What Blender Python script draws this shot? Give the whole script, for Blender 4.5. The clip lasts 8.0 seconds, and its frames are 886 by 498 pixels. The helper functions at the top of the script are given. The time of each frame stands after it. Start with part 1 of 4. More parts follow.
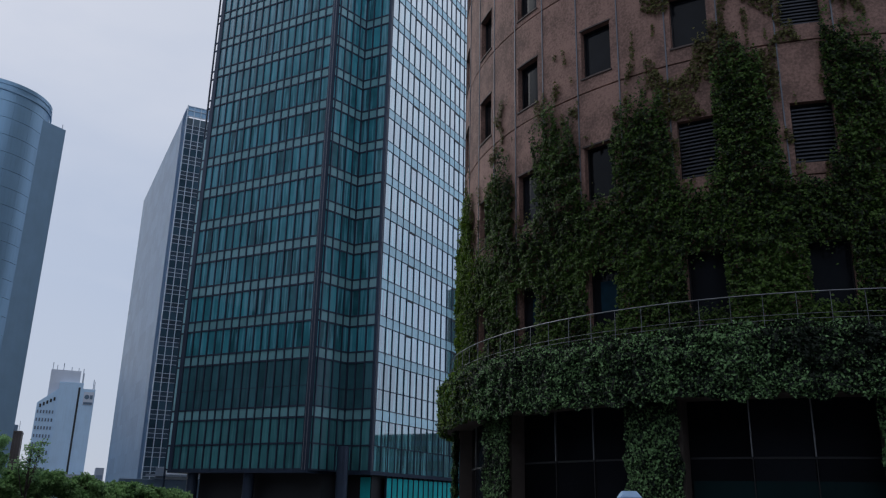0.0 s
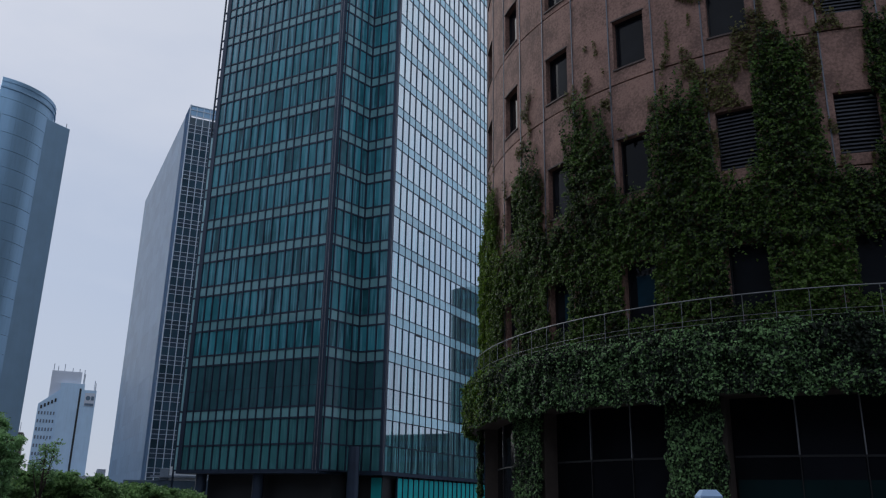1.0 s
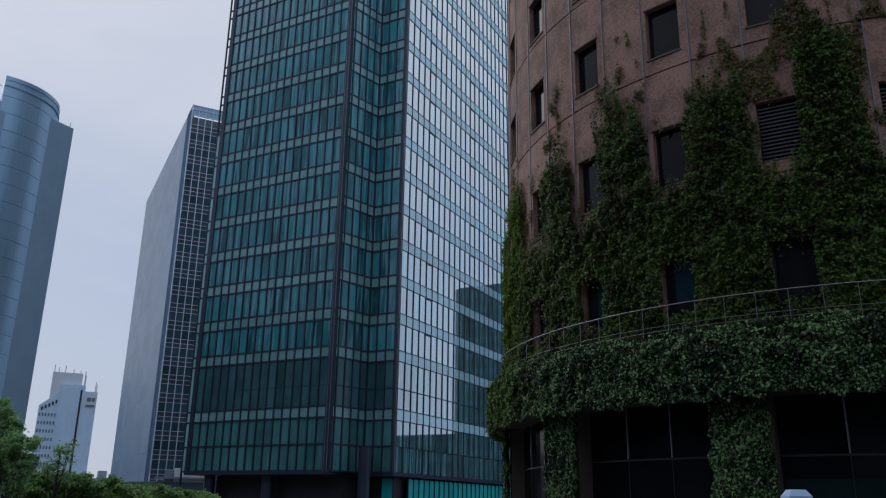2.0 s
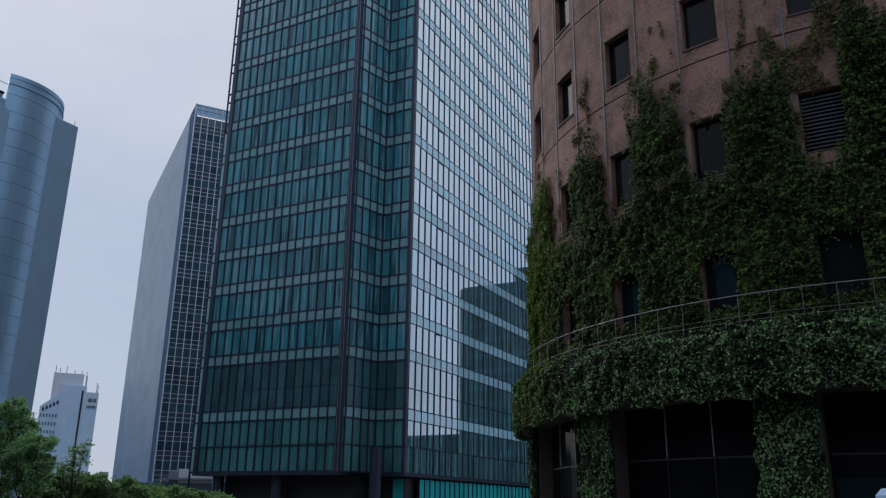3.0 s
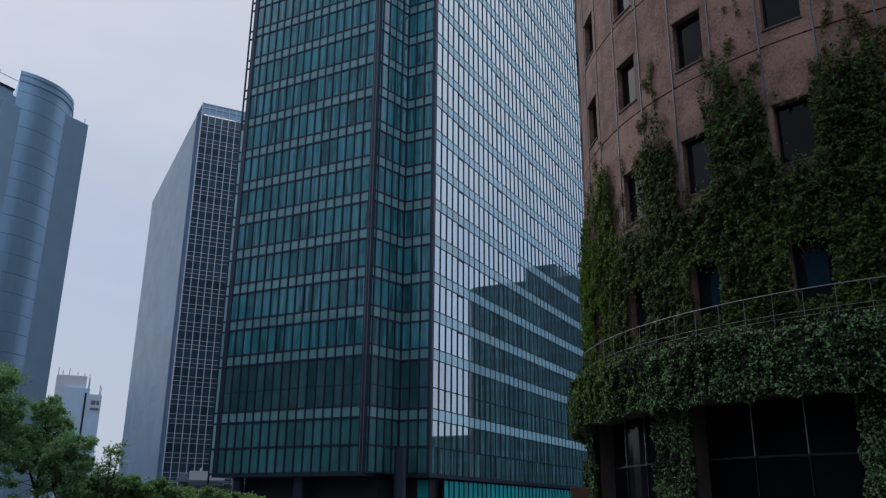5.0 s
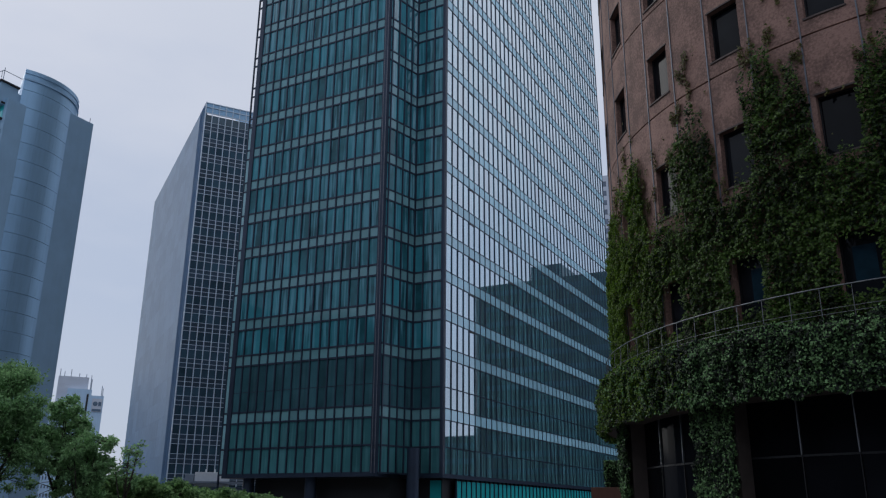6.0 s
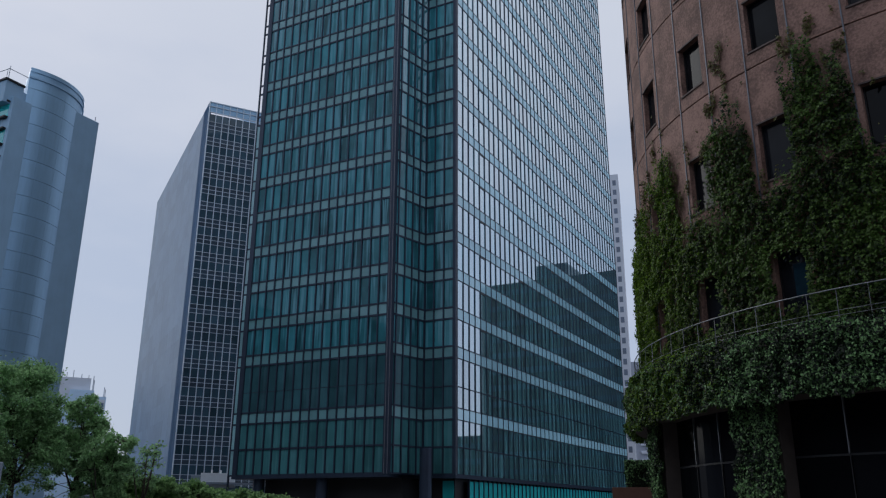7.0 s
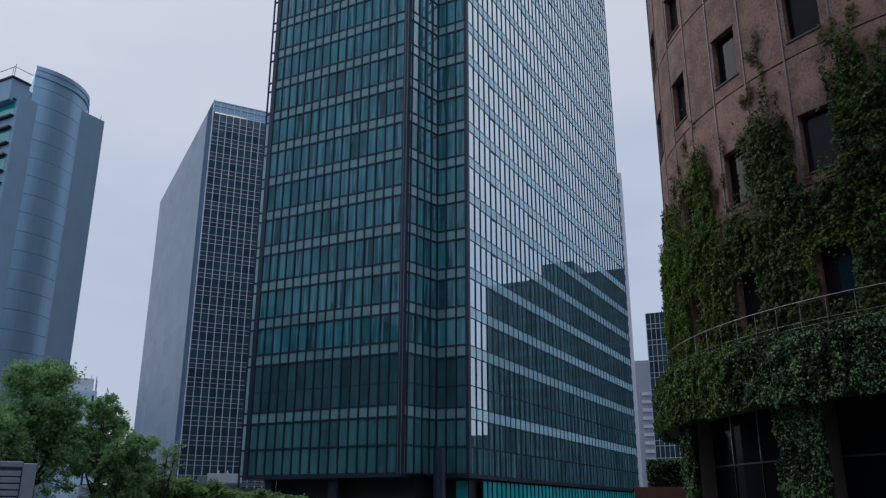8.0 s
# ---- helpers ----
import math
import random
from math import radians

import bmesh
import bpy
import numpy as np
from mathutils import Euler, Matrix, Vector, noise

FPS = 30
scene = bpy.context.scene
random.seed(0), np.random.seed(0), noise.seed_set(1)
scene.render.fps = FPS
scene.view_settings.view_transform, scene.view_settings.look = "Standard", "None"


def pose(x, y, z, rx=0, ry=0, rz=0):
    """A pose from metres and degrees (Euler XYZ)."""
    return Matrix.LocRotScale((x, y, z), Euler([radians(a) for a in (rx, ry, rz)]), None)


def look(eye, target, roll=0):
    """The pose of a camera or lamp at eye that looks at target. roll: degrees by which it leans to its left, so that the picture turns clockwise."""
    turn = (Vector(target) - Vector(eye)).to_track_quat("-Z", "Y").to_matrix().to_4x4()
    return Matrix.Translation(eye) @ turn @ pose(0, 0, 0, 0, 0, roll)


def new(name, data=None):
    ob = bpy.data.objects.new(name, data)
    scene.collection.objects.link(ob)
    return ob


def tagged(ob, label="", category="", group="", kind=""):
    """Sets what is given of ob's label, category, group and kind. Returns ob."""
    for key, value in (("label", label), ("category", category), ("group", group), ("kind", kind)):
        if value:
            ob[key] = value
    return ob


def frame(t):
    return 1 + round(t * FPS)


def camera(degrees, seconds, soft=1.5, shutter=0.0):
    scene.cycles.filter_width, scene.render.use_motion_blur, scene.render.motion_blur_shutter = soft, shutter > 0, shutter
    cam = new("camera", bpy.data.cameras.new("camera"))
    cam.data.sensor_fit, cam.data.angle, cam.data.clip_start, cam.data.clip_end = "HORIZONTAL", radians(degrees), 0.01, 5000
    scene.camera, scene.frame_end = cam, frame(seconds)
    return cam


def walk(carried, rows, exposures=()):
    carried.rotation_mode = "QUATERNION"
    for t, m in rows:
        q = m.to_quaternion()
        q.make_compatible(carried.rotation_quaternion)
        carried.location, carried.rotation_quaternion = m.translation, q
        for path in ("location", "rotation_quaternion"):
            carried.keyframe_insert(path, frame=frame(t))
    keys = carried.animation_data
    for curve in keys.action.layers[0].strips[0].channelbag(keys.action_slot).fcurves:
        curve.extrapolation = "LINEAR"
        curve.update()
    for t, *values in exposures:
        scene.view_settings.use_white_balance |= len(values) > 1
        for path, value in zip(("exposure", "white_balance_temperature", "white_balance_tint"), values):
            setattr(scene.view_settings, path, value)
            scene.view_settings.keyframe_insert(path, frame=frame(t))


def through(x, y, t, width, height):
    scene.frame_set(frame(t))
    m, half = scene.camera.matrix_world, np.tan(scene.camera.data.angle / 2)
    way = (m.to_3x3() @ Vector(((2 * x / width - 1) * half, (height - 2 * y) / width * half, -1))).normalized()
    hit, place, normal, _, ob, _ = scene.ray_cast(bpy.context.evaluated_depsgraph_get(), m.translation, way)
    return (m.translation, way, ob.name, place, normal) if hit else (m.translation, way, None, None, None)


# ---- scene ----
cam = camera(56.74, 8.0, soft=1.2)


def aim(t, x, y, z, yaw, pitch, roll):
    """A row of the walk: place, heading to the left of +y, tilt up and roll."""
    a, b = radians(yaw), radians(pitch)
    ahead = Vector((-math.sin(a) * math.cos(b), math.cos(a) * math.cos(b), math.sin(b)))
    eye = Vector((x, y, z))
    return t, look(eye, eye + ahead, roll)


walk(cam, [
    aim(0.0, 52.555, 31.569, 1.678, 28.502, 17.479, 1.243),
    aim(0.5, 51.775, 31.598, 1.664, 28.424, 17.493, 1.125),
    aim(1.0, 51.043, 31.629, 1.646, 28.385, 17.514, 1.077),
    aim(1.5, 50.274, 31.685, 1.643, 28.325, 17.545, 0.965),
    aim(3.0, 48.002, 31.832, 1.616, 28.162, 17.616, 0.838),
    aim(3.5, 47.211, 31.843, 1.603, 28.094, 17.623, 0.721),
    aim(4.0, 46.431, 31.881, 1.614, 28.048, 17.645, 0.689),
    aim(4.5, 45.648, 31.879, 1.575, 28.000, 17.690, 0.652),
    aim(6.0, 43.339, 31.984, 1.556, 27.886, 17.771, 0.475),
    aim(6.5, 42.590, 32.021, 1.551, 27.856, 17.795, 0.367),
    aim(7.0, 41.858, 32.096, 1.560, 27.845, 17.805, 0.359),
    aim(7.5, 41.111, 32.138, 1.558, 27.834, 17.825, 0.295),
    aim(8.0, 40.377, 32.193, 1.617, 27.828, 17.778, 0.193),
], [(0.0, 0.0), (8.0, 0.0)])

# ---- sky and sun: a bright overcast day ----
world = bpy.data.worlds.new("world")
scene.world = world
world.use_nodes = True
wn, wl = world.node_tree.nodes, world.node_tree.links
background = wn["Background"]
background.inputs["Strength"].default_value = 1.0
sky = wn.new("ShaderNodeTexSky")
sky.sky_type, sky.sun_disc = "NISHITA", False
sky.sun_elevation, sky.sun_rotation = radians(31), radians(-67)
sky_gain = wn.new("ShaderNodeVectorMath")
sky_gain.operation = "SCALE"
sky_gain.inputs["Scale"].default_value = 0.08
wl.new(sky.outputs["Color"], sky_gain.inputs[0])
coords = wn.new("ShaderNodeTexCoord")
squash = wn.new("ShaderNodeMapping")
squash.inputs["Scale"].default_value = (1.0, 1.0, 2.6)
wl.new(coords.outputs["Generated"], squash.inputs["Vector"])
clouds = wn.new("ShaderNodeTexNoise")
clouds.inputs["Scale"].default_value = 1.9
clouds.inputs["Detail"].default_value = 5.0
clouds.inputs["Roughness"].default_value = 0.5
wl.new(squash.outputs["Vector"], clouds.inputs["Vector"])
height = wn.new("ShaderNodeSeparateXYZ")
wl.new(coords.outputs["Generated"], height.inputs["Vector"])
lift = wn.new("ShaderNodeMath")
lift.operation = "MULTIPLY_ADD"
wl.new(clouds.outputs["Fac"], lift.inputs[0])
lift.inputs[1].default_value = 0.5
wl.new(height.outputs["Z"], lift.inputs[2])
tone = wn.new("ShaderNodeValToRGB")
for place, colour in ((0.3, (0.45, 0.52, 0.66, 1)), (0.42, (0.455, 0.53, 0.68, 1)), (0.54, (0.44, 0.52, 0.68, 1)), (0.68, (0.58, 0.63, 0.75, 1)), (0.85, (0.62, 0.665, 0.77, 1))):
    stop = tone.color_ramp.elements.new(place)
    stop.color = colour
tone.color_ramp.elements[0].color = (0.43, 0.51, 0.65, 1)
tone.color_ramp.elements[-1].color = (0.62, 0.665, 0.77, 1)
wl.new(lift.outputs[0], tone.inputs["Fac"])
cover = wn.new("ShaderNodeMix")
cover.data_type = "RGBA"
cover.inputs["Factor"].default_value = 0.93
wl.new(sky_gain.outputs["Vector"], cover.inputs["A"])
wl.new(tone.outputs["Color"], cover.inputs["B"])
wl.new(cover.outputs["Result"], background.inputs["Color"])

sun = new("sun", bpy.data.lights.new("sun", "SUN"))
sun.data.energy, sun.data.angle, sun.data.color = 1.2, radians(55), (1.0, 0.98, 0.95)
sun.matrix_world = look((-85, 36, 55), (0, 0, 0))


# ---- materials ----
def material(name, base, rough=0.7, metal=0.0, spread=0.15, grain=4.0, bump=0.0, bump_scale=30.0, stains=0.0, by="none", spec=0.5, span=0.4, piece_shift=0.6):
    """A surface with two scales of variation; by: "object" or "island" shifts the tone piece by piece."""
    m = bpy.data.materials.new(name)
    m.use_nodes = True
    nodes, links = m.node_tree.nodes, m.node_tree.links
    shader = nodes["Principled BSDF"]
    shader.inputs["Roughness"].default_value = rough
    shader.inputs["Metallic"].default_value = metal
    shader.inputs["Specular IOR Level"].default_value = spec
    geo = nodes.new("ShaderNodeTexCoord")
    fine = nodes.new("ShaderNodeTexNoise")
    fine.inputs["Scale"].default_value = grain
    fine.inputs["Detail"].default_value = 6.0
    broad = nodes.new("ShaderNodeTexNoise")
    broad.inputs["Scale"].default_value = grain * 0.09
    broad.inputs["Detail"].default_value = 3.0
    where = geo.outputs["Object"]
    if by == "object":
        piece = nodes.new("ShaderNodeObjectInfo")
        move = nodes.new("ShaderNodeMath")
        move.operation = "MULTIPLY"
        move.inputs[1].default_value = 173.0
        links.new(piece.outputs["Random"], move.inputs[0])
        moved = nodes.new("ShaderNodeVectorMath")
        links.new(geo.outputs["Object"], moved.inputs[0])
        links.new(move.outputs[0], moved.inputs[1])
        where = moved.outputs["Vector"]
    for n in (fine, broad):
        links.new(where, n.inputs["Vector"])
    total = nodes.new("ShaderNodeMath")
    total.operation = "ADD"
    links.new(fine.outputs["Fac"], total.inputs[0])
    links.new(broad.outputs["Fac"], total.inputs[1])
    last = total.outputs[0]
    if by != "none":
        info = nodes.new("ShaderNodeObjectInfo" if by == "object" else "ShaderNodeNewGeometry")
        more = nodes.new("ShaderNodeMath")
        more.operation = "MULTIPLY_ADD"
        links.new(info.outputs["Random" if by == "object" else "Random Per Island"], more.inputs[0])
        more.inputs[1].default_value = piece_shift
        links.new(last, more.inputs[2])
        shift = nodes.new("ShaderNodeMath")
        shift.operation = "SUBTRACT"
        shift.inputs[1].default_value = piece_shift / 2
        links.new(more.outputs[0], shift.inputs[0])
        last = shift.outputs[0]
    scaled = nodes.new("ShaderNodeMapRange")
    scaled.inputs["From Min"].default_value, scaled.inputs["From Max"].default_value = 1 - span, 1 + span
    scaled.inputs["To Min"].default_value, scaled.inputs["To Max"].default_value = 1 - spread, 1 + spread
    links.new(last, scaled.inputs["Value"])
    tint = nodes.new("ShaderNodeVectorMath")
    tint.operation = "SCALE"
    tint.inputs[0].default_value = base
    links.new(scaled.outputs["Result"], tint.inputs["Scale"])
    colour = tint.outputs["Vector"]
    if stains:
        streak = nodes.new("ShaderNodeMapping")
        streak.inputs["Scale"].default_value = (1.0, 1.0, 0.12)
        links.new(where, streak.inputs["Vector"])
        run = nodes.new("ShaderNodeTexNoise")
        run.inputs["Scale"].default_value = 1.6
        run.inputs["Detail"].default_value = 5.0
        links.new(streak.outputs["Vector"], run.inputs["Vector"])
        cut = nodes.new("ShaderNodeMapRange")
        cut.inputs["From Min"].default_value, cut.inputs["From Max"].default_value = 0.45, 0.75
        cut.inputs["To Min"].default_value, cut.inputs["To Max"].default_value = 1.0, 1.0 - stains
        links.new(run.outputs["Fac"], cut.inputs["Value"])
        soil = nodes.new("ShaderNodeVectorMath")
        soil.operation = "SCALE"
        links.new(colour, soil.inputs[0])
        links.new(cut.outputs["Result"], soil.inputs["Scale"])
        colour = soil.outputs["Vector"]
    links.new(colour, shader.inputs["Base Color"])
    if bump:
        rough_noise = nodes.new("ShaderNodeTexNoise")
        rough_noise.inputs["Scale"].default_value = bump_scale
        rough_noise.inputs["Detail"].default_value = 4.0
        links.new(where, rough_noise.inputs["Vector"])
        relief = nodes.new("ShaderNodeBump")
        relief.inputs["Strength"].default_value = bump
        relief.inputs["Distance"].default_value = 0.02
        links.new(rough_noise.outputs["Fac"], relief.inputs["Height"])
        links.new(relief.outputs["Normal"], shader.inputs["Normal"])
    return m


def coated_glass(name, base, low, high, by="object", spread=0.35, curtains=0.0, rough=0.03, pale=1.9):
    """Tinted curtain-wall glass: the tint of room and pane below, and a mirror that gains with the slant of view."""
    m = material(name, base, rough=0.5, spread=spread, grain=0.5, by=by, spec=0.0)
    nodes, links = m.node_tree.nodes, m.node_tree.links
    shader = nodes["Principled BSDF"]
    # on the long side these stripes also paint the shaded gaps beside mullions
    if curtains:
        where = nodes["Noise Texture"].inputs["Vector"].links[0].from_socket
        fold = nodes.new("ShaderNodeMapping")
        fold.inputs["Scale"].default_value = (1.0, 1.0, 0.05)
        links.new(where, fold.inputs["Vector"])
        cloth = nodes.new("ShaderNodeTexNoise")
        cloth.inputs["Scale"].default_value = 3.0
        cloth.inputs["Detail"].default_value = 2.0
        links.new(fold.outputs["Vector"], cloth.inputs["Vector"])
        cut = nodes.new("ShaderNodeMapRange")
        cut.inputs["From Min"].default_value, cut.inputs["From Max"].default_value = 0.5, 0.62
        cut.inputs["To Min"].default_value, cut.inputs["To Max"].default_value = 0.0, curtains
        links.new(cloth.outputs["Fac"], cut.inputs["Value"])
        drape = nodes.new("ShaderNodeMix")
        drape.data_type = "RGBA"
        links.new(cut.outputs["Result"], drape.inputs["Factor"])
        links.new(shader.inputs["Base Color"].links[0].from_socket, drape.inputs["A"])
        drape.inputs["B"].default_value = (base[0] * pale * 1.3 + 0.035, base[1] * pale, base[2] * pale * 1.02, 1)
        links.new(drape.outputs["Result"], shader.inputs["Base Color"])
    mirror = nodes.new("ShaderNodeBsdfGlossy")
    mirror.inputs["Roughness"].default_value = rough
    mirror.inputs["Color"].default_value = (0.86, 0.92, 0.97, 1)
    slant = nodes.new("ShaderNodeLayerWeight")
    slant.inputs["Blend"].default_value = 0.5
    gain = nodes.new("ShaderNodeMapRange")
    gain.interpolation_type = "SMOOTHSTEP"
    gain.inputs["From Min"].default_value, gain.inputs["From Max"].default_value = 0.32, 0.56
    gain.inputs["To Min"].default_value, gain.inputs["To Max"].default_value = low, high
    links.new(slant.outputs["Facing"], gain.inputs["Value"])
    both = nodes.new("ShaderNodeMixShader")
    links.new(gain.outputs["Result"], both.inputs["Fac"])
    links.new(shader.outputs["BSDF"], both.inputs[1])
    links.new(mirror.outputs["BSDF"], both.inputs[2])
    links.new(both.outputs["Shader"], nodes["Material Output"].inputs["Surface"])
    return m


def leafage(name, dark, light, through=0.35, low=0.35, each=0.75):
    """Leaves: tone leaf by leaf, a waxy gloss and light that comes through."""
    m = bpy.data.materials.new(name)
    m.use_nodes = True
    nodes, links = m.node_tree.nodes, m.node_tree.links
    shader = nodes["Principled BSDF"]
    shader.inputs["Roughness"].default_value = 0.5
    shader.inputs["Specular IOR Level"].default_value = 0.28
    info = nodes.new("ShaderNodeNewGeometry")
    geo = nodes.new("ShaderNodeTexCoord")
    patch = nodes.new("ShaderNodeTexNoise")
    patch.inputs["Scale"].default_value = 0.5
    patch.inputs["Detail"].default_value = 3.0
    links.new(geo.outputs["Object"], patch.inputs["Vector"])
    mixed = nodes.new("ShaderNodeMath")
    mixed.operation = "MULTIPLY_ADD"
    links.new(info.outputs["Random Per Island"], mixed.inputs[0])
    mixed.inputs[1].default_value = each
    links.new(patch.outputs["Fac"], mixed.inputs[2])
    ramp = nodes.new("ShaderNodeValToRGB")
    ramp.color_ramp.elements[0].position, ramp.color_ramp.elements[0].color = low, (*dark, 1)
    ramp.color_ramp.elements[1].position, ramp.color_ramp.elements[1].color = 1.0, (*light, 1)
    links.new(mixed.outputs[0], ramp.inputs["Fac"])
    links.new(ramp.outputs["Color"], shader.inputs["Base Color"])
    glow = nodes.new("ShaderNodeBsdfTranslucent")
    links.new(ramp.outputs["Color"], glow.inputs["Color"])
    both = nodes.new("ShaderNodeMixShader")
    both.inputs["Fac"].default_value = through
    links.new(shader.outputs["BSDF"], both.inputs[1])
    links.new(glow.outputs["BSDF"], both.inputs[2])
    links.new(both.outputs["Shader"], nodes["Material Output"].inputs["Surface"])
    return m


ASPHALT = material("asphalt", (0.05, 0.05, 0.052), 0.9, spread=0.3, grain=3.0, bump=0.3)
PAVING = material("paving", (0.22, 0.21, 0.2), 0.85, spread=0.2, grain=2.0, bump=0.2)
GRANITE = material("granite", (0.288, 0.17, 0.138), 0.8, spread=0.36, grain=10.0, bump=1.0, bump_scale=14.0, stains=0.15, by="object", span=0.2, piece_shift=0.12)
JOINT = material("joint", (0.13, 0.14, 0.17), 0.6, spread=0.2)
JOINT_STRIP = material("joint_strip", (0.17, 0.185, 0.22), 0.5, 0.2, spread=0.25, grain=2.0)
SILL = material("sill", (0.09, 0.065, 0.06), 0.7, spread=0.2)
STONE_DARK = material("stone_dark", (0.07, 0.055, 0.05), 0.7, spread=0.25, grain=3.0, bump=0.3)
SOIL = material("soil", (0.035, 0.03, 0.022), 0.95, spread=0.4, grain=6.0, bump=0.6)
STEEL = material("steel", (0.27, 0.28, 0.3), 0.4, 0.8, spread=0.12)
FRAME_DARK = material("frame_dark", (0.02, 0.021, 0.025), 0.5, 0.3, spread=0.2)
LOUVRE = material("louvre", (0.05, 0.055, 0.07), 0.5, 0.5, spread=0.2)
PANE_DARK = material("pane_dark", (0.012, 0.014, 0.018), 0.08, spread=0.5, grain=0.8, by="object", spec=0.13)
PANE_SHOP = material("pane_shop", (0.008, 0.009, 0.012), 0.1, spread=0.5, grain=0.4, by="object", spec=0.01)
MULLION = material("mullion", (0.028, 0.045, 0.078), 0.45, 0.4, spread=0.2, grain=1.0)
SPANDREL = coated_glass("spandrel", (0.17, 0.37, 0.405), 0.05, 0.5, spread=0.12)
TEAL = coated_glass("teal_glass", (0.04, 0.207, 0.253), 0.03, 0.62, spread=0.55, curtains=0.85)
# front glass again, lightened: the long side's brighter light is put into colour
TEAL_SIDE_LIT = coated_glass("teal_glass_side_lit", (0.055, 0.26, 0.29), 0.03, 0.74, spread=0.6, curtains=1.0, pale=3.2)
SPANDREL_SIDE_LIT = coated_glass("spandrel_side_lit", (0.46, 0.8, 0.94), 0.05, 0.24, spread=0.12)
MECH_SIDE_LIT = coated_glass("teal_mech_side_lit", (0.045, 0.2, 0.22), 0.03, 0.64, spread=0.6, by="object", curtains=1.0, pale=3.2)
TEAL_MECH = coated_glass("teal_glass_dark", (0.04, 0.125, 0.15), 0.03, 0.62, spread=0.4, curtains=0.2)
TEAL_BASE = coated_glass("teal_glass_base", (0.055, 0.195, 0.215), 0.02, 0.4, spread=0.3, curtains=0.25)
# sky mirrored in the low panes is put into this lighter teal
TEAL_LOW = coated_glass("teal_glass_low", (0.03, 0.5, 0.52), 0.02, 0.2, spread=0.2)
# lightened copy for far and upper panes, their brightness put into the colour
TEAL_FAR_LIT = coated_glass("teal_glass_joined_lit", (0.065, 0.29, 0.32), 0.03, 0.82, by="island", curtains=1.0, pale=2.7)
FIN_GLASS = coated_glass("fin_glass", (0.27, 0.5, 0.55), 0.1, 0.5, spread=0.3)
DARK_FRONT = material("dark_front", (0.03, 0.043, 0.05), 0.5, spread=0.4, grain=0.5)
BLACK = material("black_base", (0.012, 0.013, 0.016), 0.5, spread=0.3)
# slab cladding grey, with distance haze put in as extra blue
PANEL_GREY = material("panel_grey", (0.165, 0.265, 0.4), 0.5, 0.0, spec=0.02, spread=0.1, grain=0.6, by="object", stains=0.12)
GRID_WHITE = material("grid_white", (0.66, 0.76, 0.86), 0.5, spread=0.1)
GRID_PANE = coated_glass("grid_pane", (0.05, 0.1, 0.14), 0.05, 0.2, spread=0.35)
GRID_BAND = material("grid_band", (0.04, 0.075, 0.115), 0.4, spread=0.3, by="object")
CLAD_BLUE = material("clad_blue", (0.32, 0.53, 0.74), 0.36, 0.35, spread=0.03, grain=0.4, by="object", stains=0.1)
# drum cladding tones: blue-grey, made bluer to carry the haze of distance
DRUM_GREY = material("drum_grey", (0.32, 0.51, 0.7), 0.6, spread=0.1, grain=0.4, stains=0.05)
CLAD_GREY = material("clad_grey", (0.12, 0.18, 0.25), 0.6, spread=0.1, grain=0.4, stains=0.12)
PALE_WALL = material("pale_wall", (0.52, 0.7, 0.88), 0.7, spread=0.08, grain=0.3, stains=0.08)
PALE_TRIM = material("pale_trim", (0.62, 0.66, 0.74), 0.6, spread=0.06)
DIM_PANE = material("dim_pane", (0.14, 0.18, 0.25), 0.3, spread=0.3, by="object")
DARK_SLOT = material("dark_slot", (0.02, 0.022, 0.028), 0.5, spread=0.2)
PALE_GREY = material("pale_grey", (0.36, 0.4, 0.48), 0.7, spread=0.12, grain=0.3, stains=0.1)
BRICK_BROWN = material("brown_wall", (0.16, 0.075, 0.055), 0.8, spread=0.2, grain=3.0, bump=0.3)
PLAIN = material("plain_facade", (0.12, 0.14, 0.17), 0.8, spread=0.25, grain=0.15, stains=0.2)
METAL_GREY = material("metal_grey", (0.28, 0.33, 0.4), 0.5, 0.4, spread=0.15)
WHITE_PAINT = material("white_paint", (0.82, 0.85, 0.88), 0.45, spread=0.08)
POST_BLUE = material("post_blue", (0.36, 0.54, 0.8), 0.5, spread=0.1)
FILM_TEAL = material("film_teal", (0.003, 0.016, 0.019), 0.6, spec=0.1, spread=0.3, grain=1.0)
POSTER_BLUE = material("poster_blue", (0.009, 0.034, 0.055), 0.7, spec=0.1, spread=0.6, grain=2.0)
BARK = material("bark", (0.06, 0.05, 0.04), 0.9, spread=0.35, grain=8.0, bump=0.7)
IVY_WALL = leafage("ivy_leaf", (0.007, 0.021, 0.005), (0.105, 0.195, 0.035), 0.36, 0.6, 0.62)
IVY_SHRUB = leafage("shrub_leaf", (0.005, 0.015, 0.007), (0.2, 0.37, 0.15), 0.22, 0.88, 0.66)
# lighter yellow-green ivy: the open side's skylight is put into this tone
IVY_SKYLIT = leafage("ivy_skylit_leaf", (0.035, 0.08, 0.01), (0.17, 0.29, 0.03), 0.45, 0.45)
# near-black green: the shade among the leaves is put into the colour
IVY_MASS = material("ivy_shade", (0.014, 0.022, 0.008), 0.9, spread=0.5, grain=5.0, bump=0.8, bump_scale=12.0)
IVY_DRY = leafage("ivy_dry_leaf", (0.05, 0.045, 0.02), (0.14, 0.14, 0.04), 0.3)
TREE_LEAF = leafage("tree_leaf", (0.07, 0.17, 0.075), (0.33, 0.55, 0.26), 0.5)
BUSH_LEAF = leafage("bush_leaf", (0.045, 0.12, 0.048), (0.28, 0.46, 0.18), 0.42)


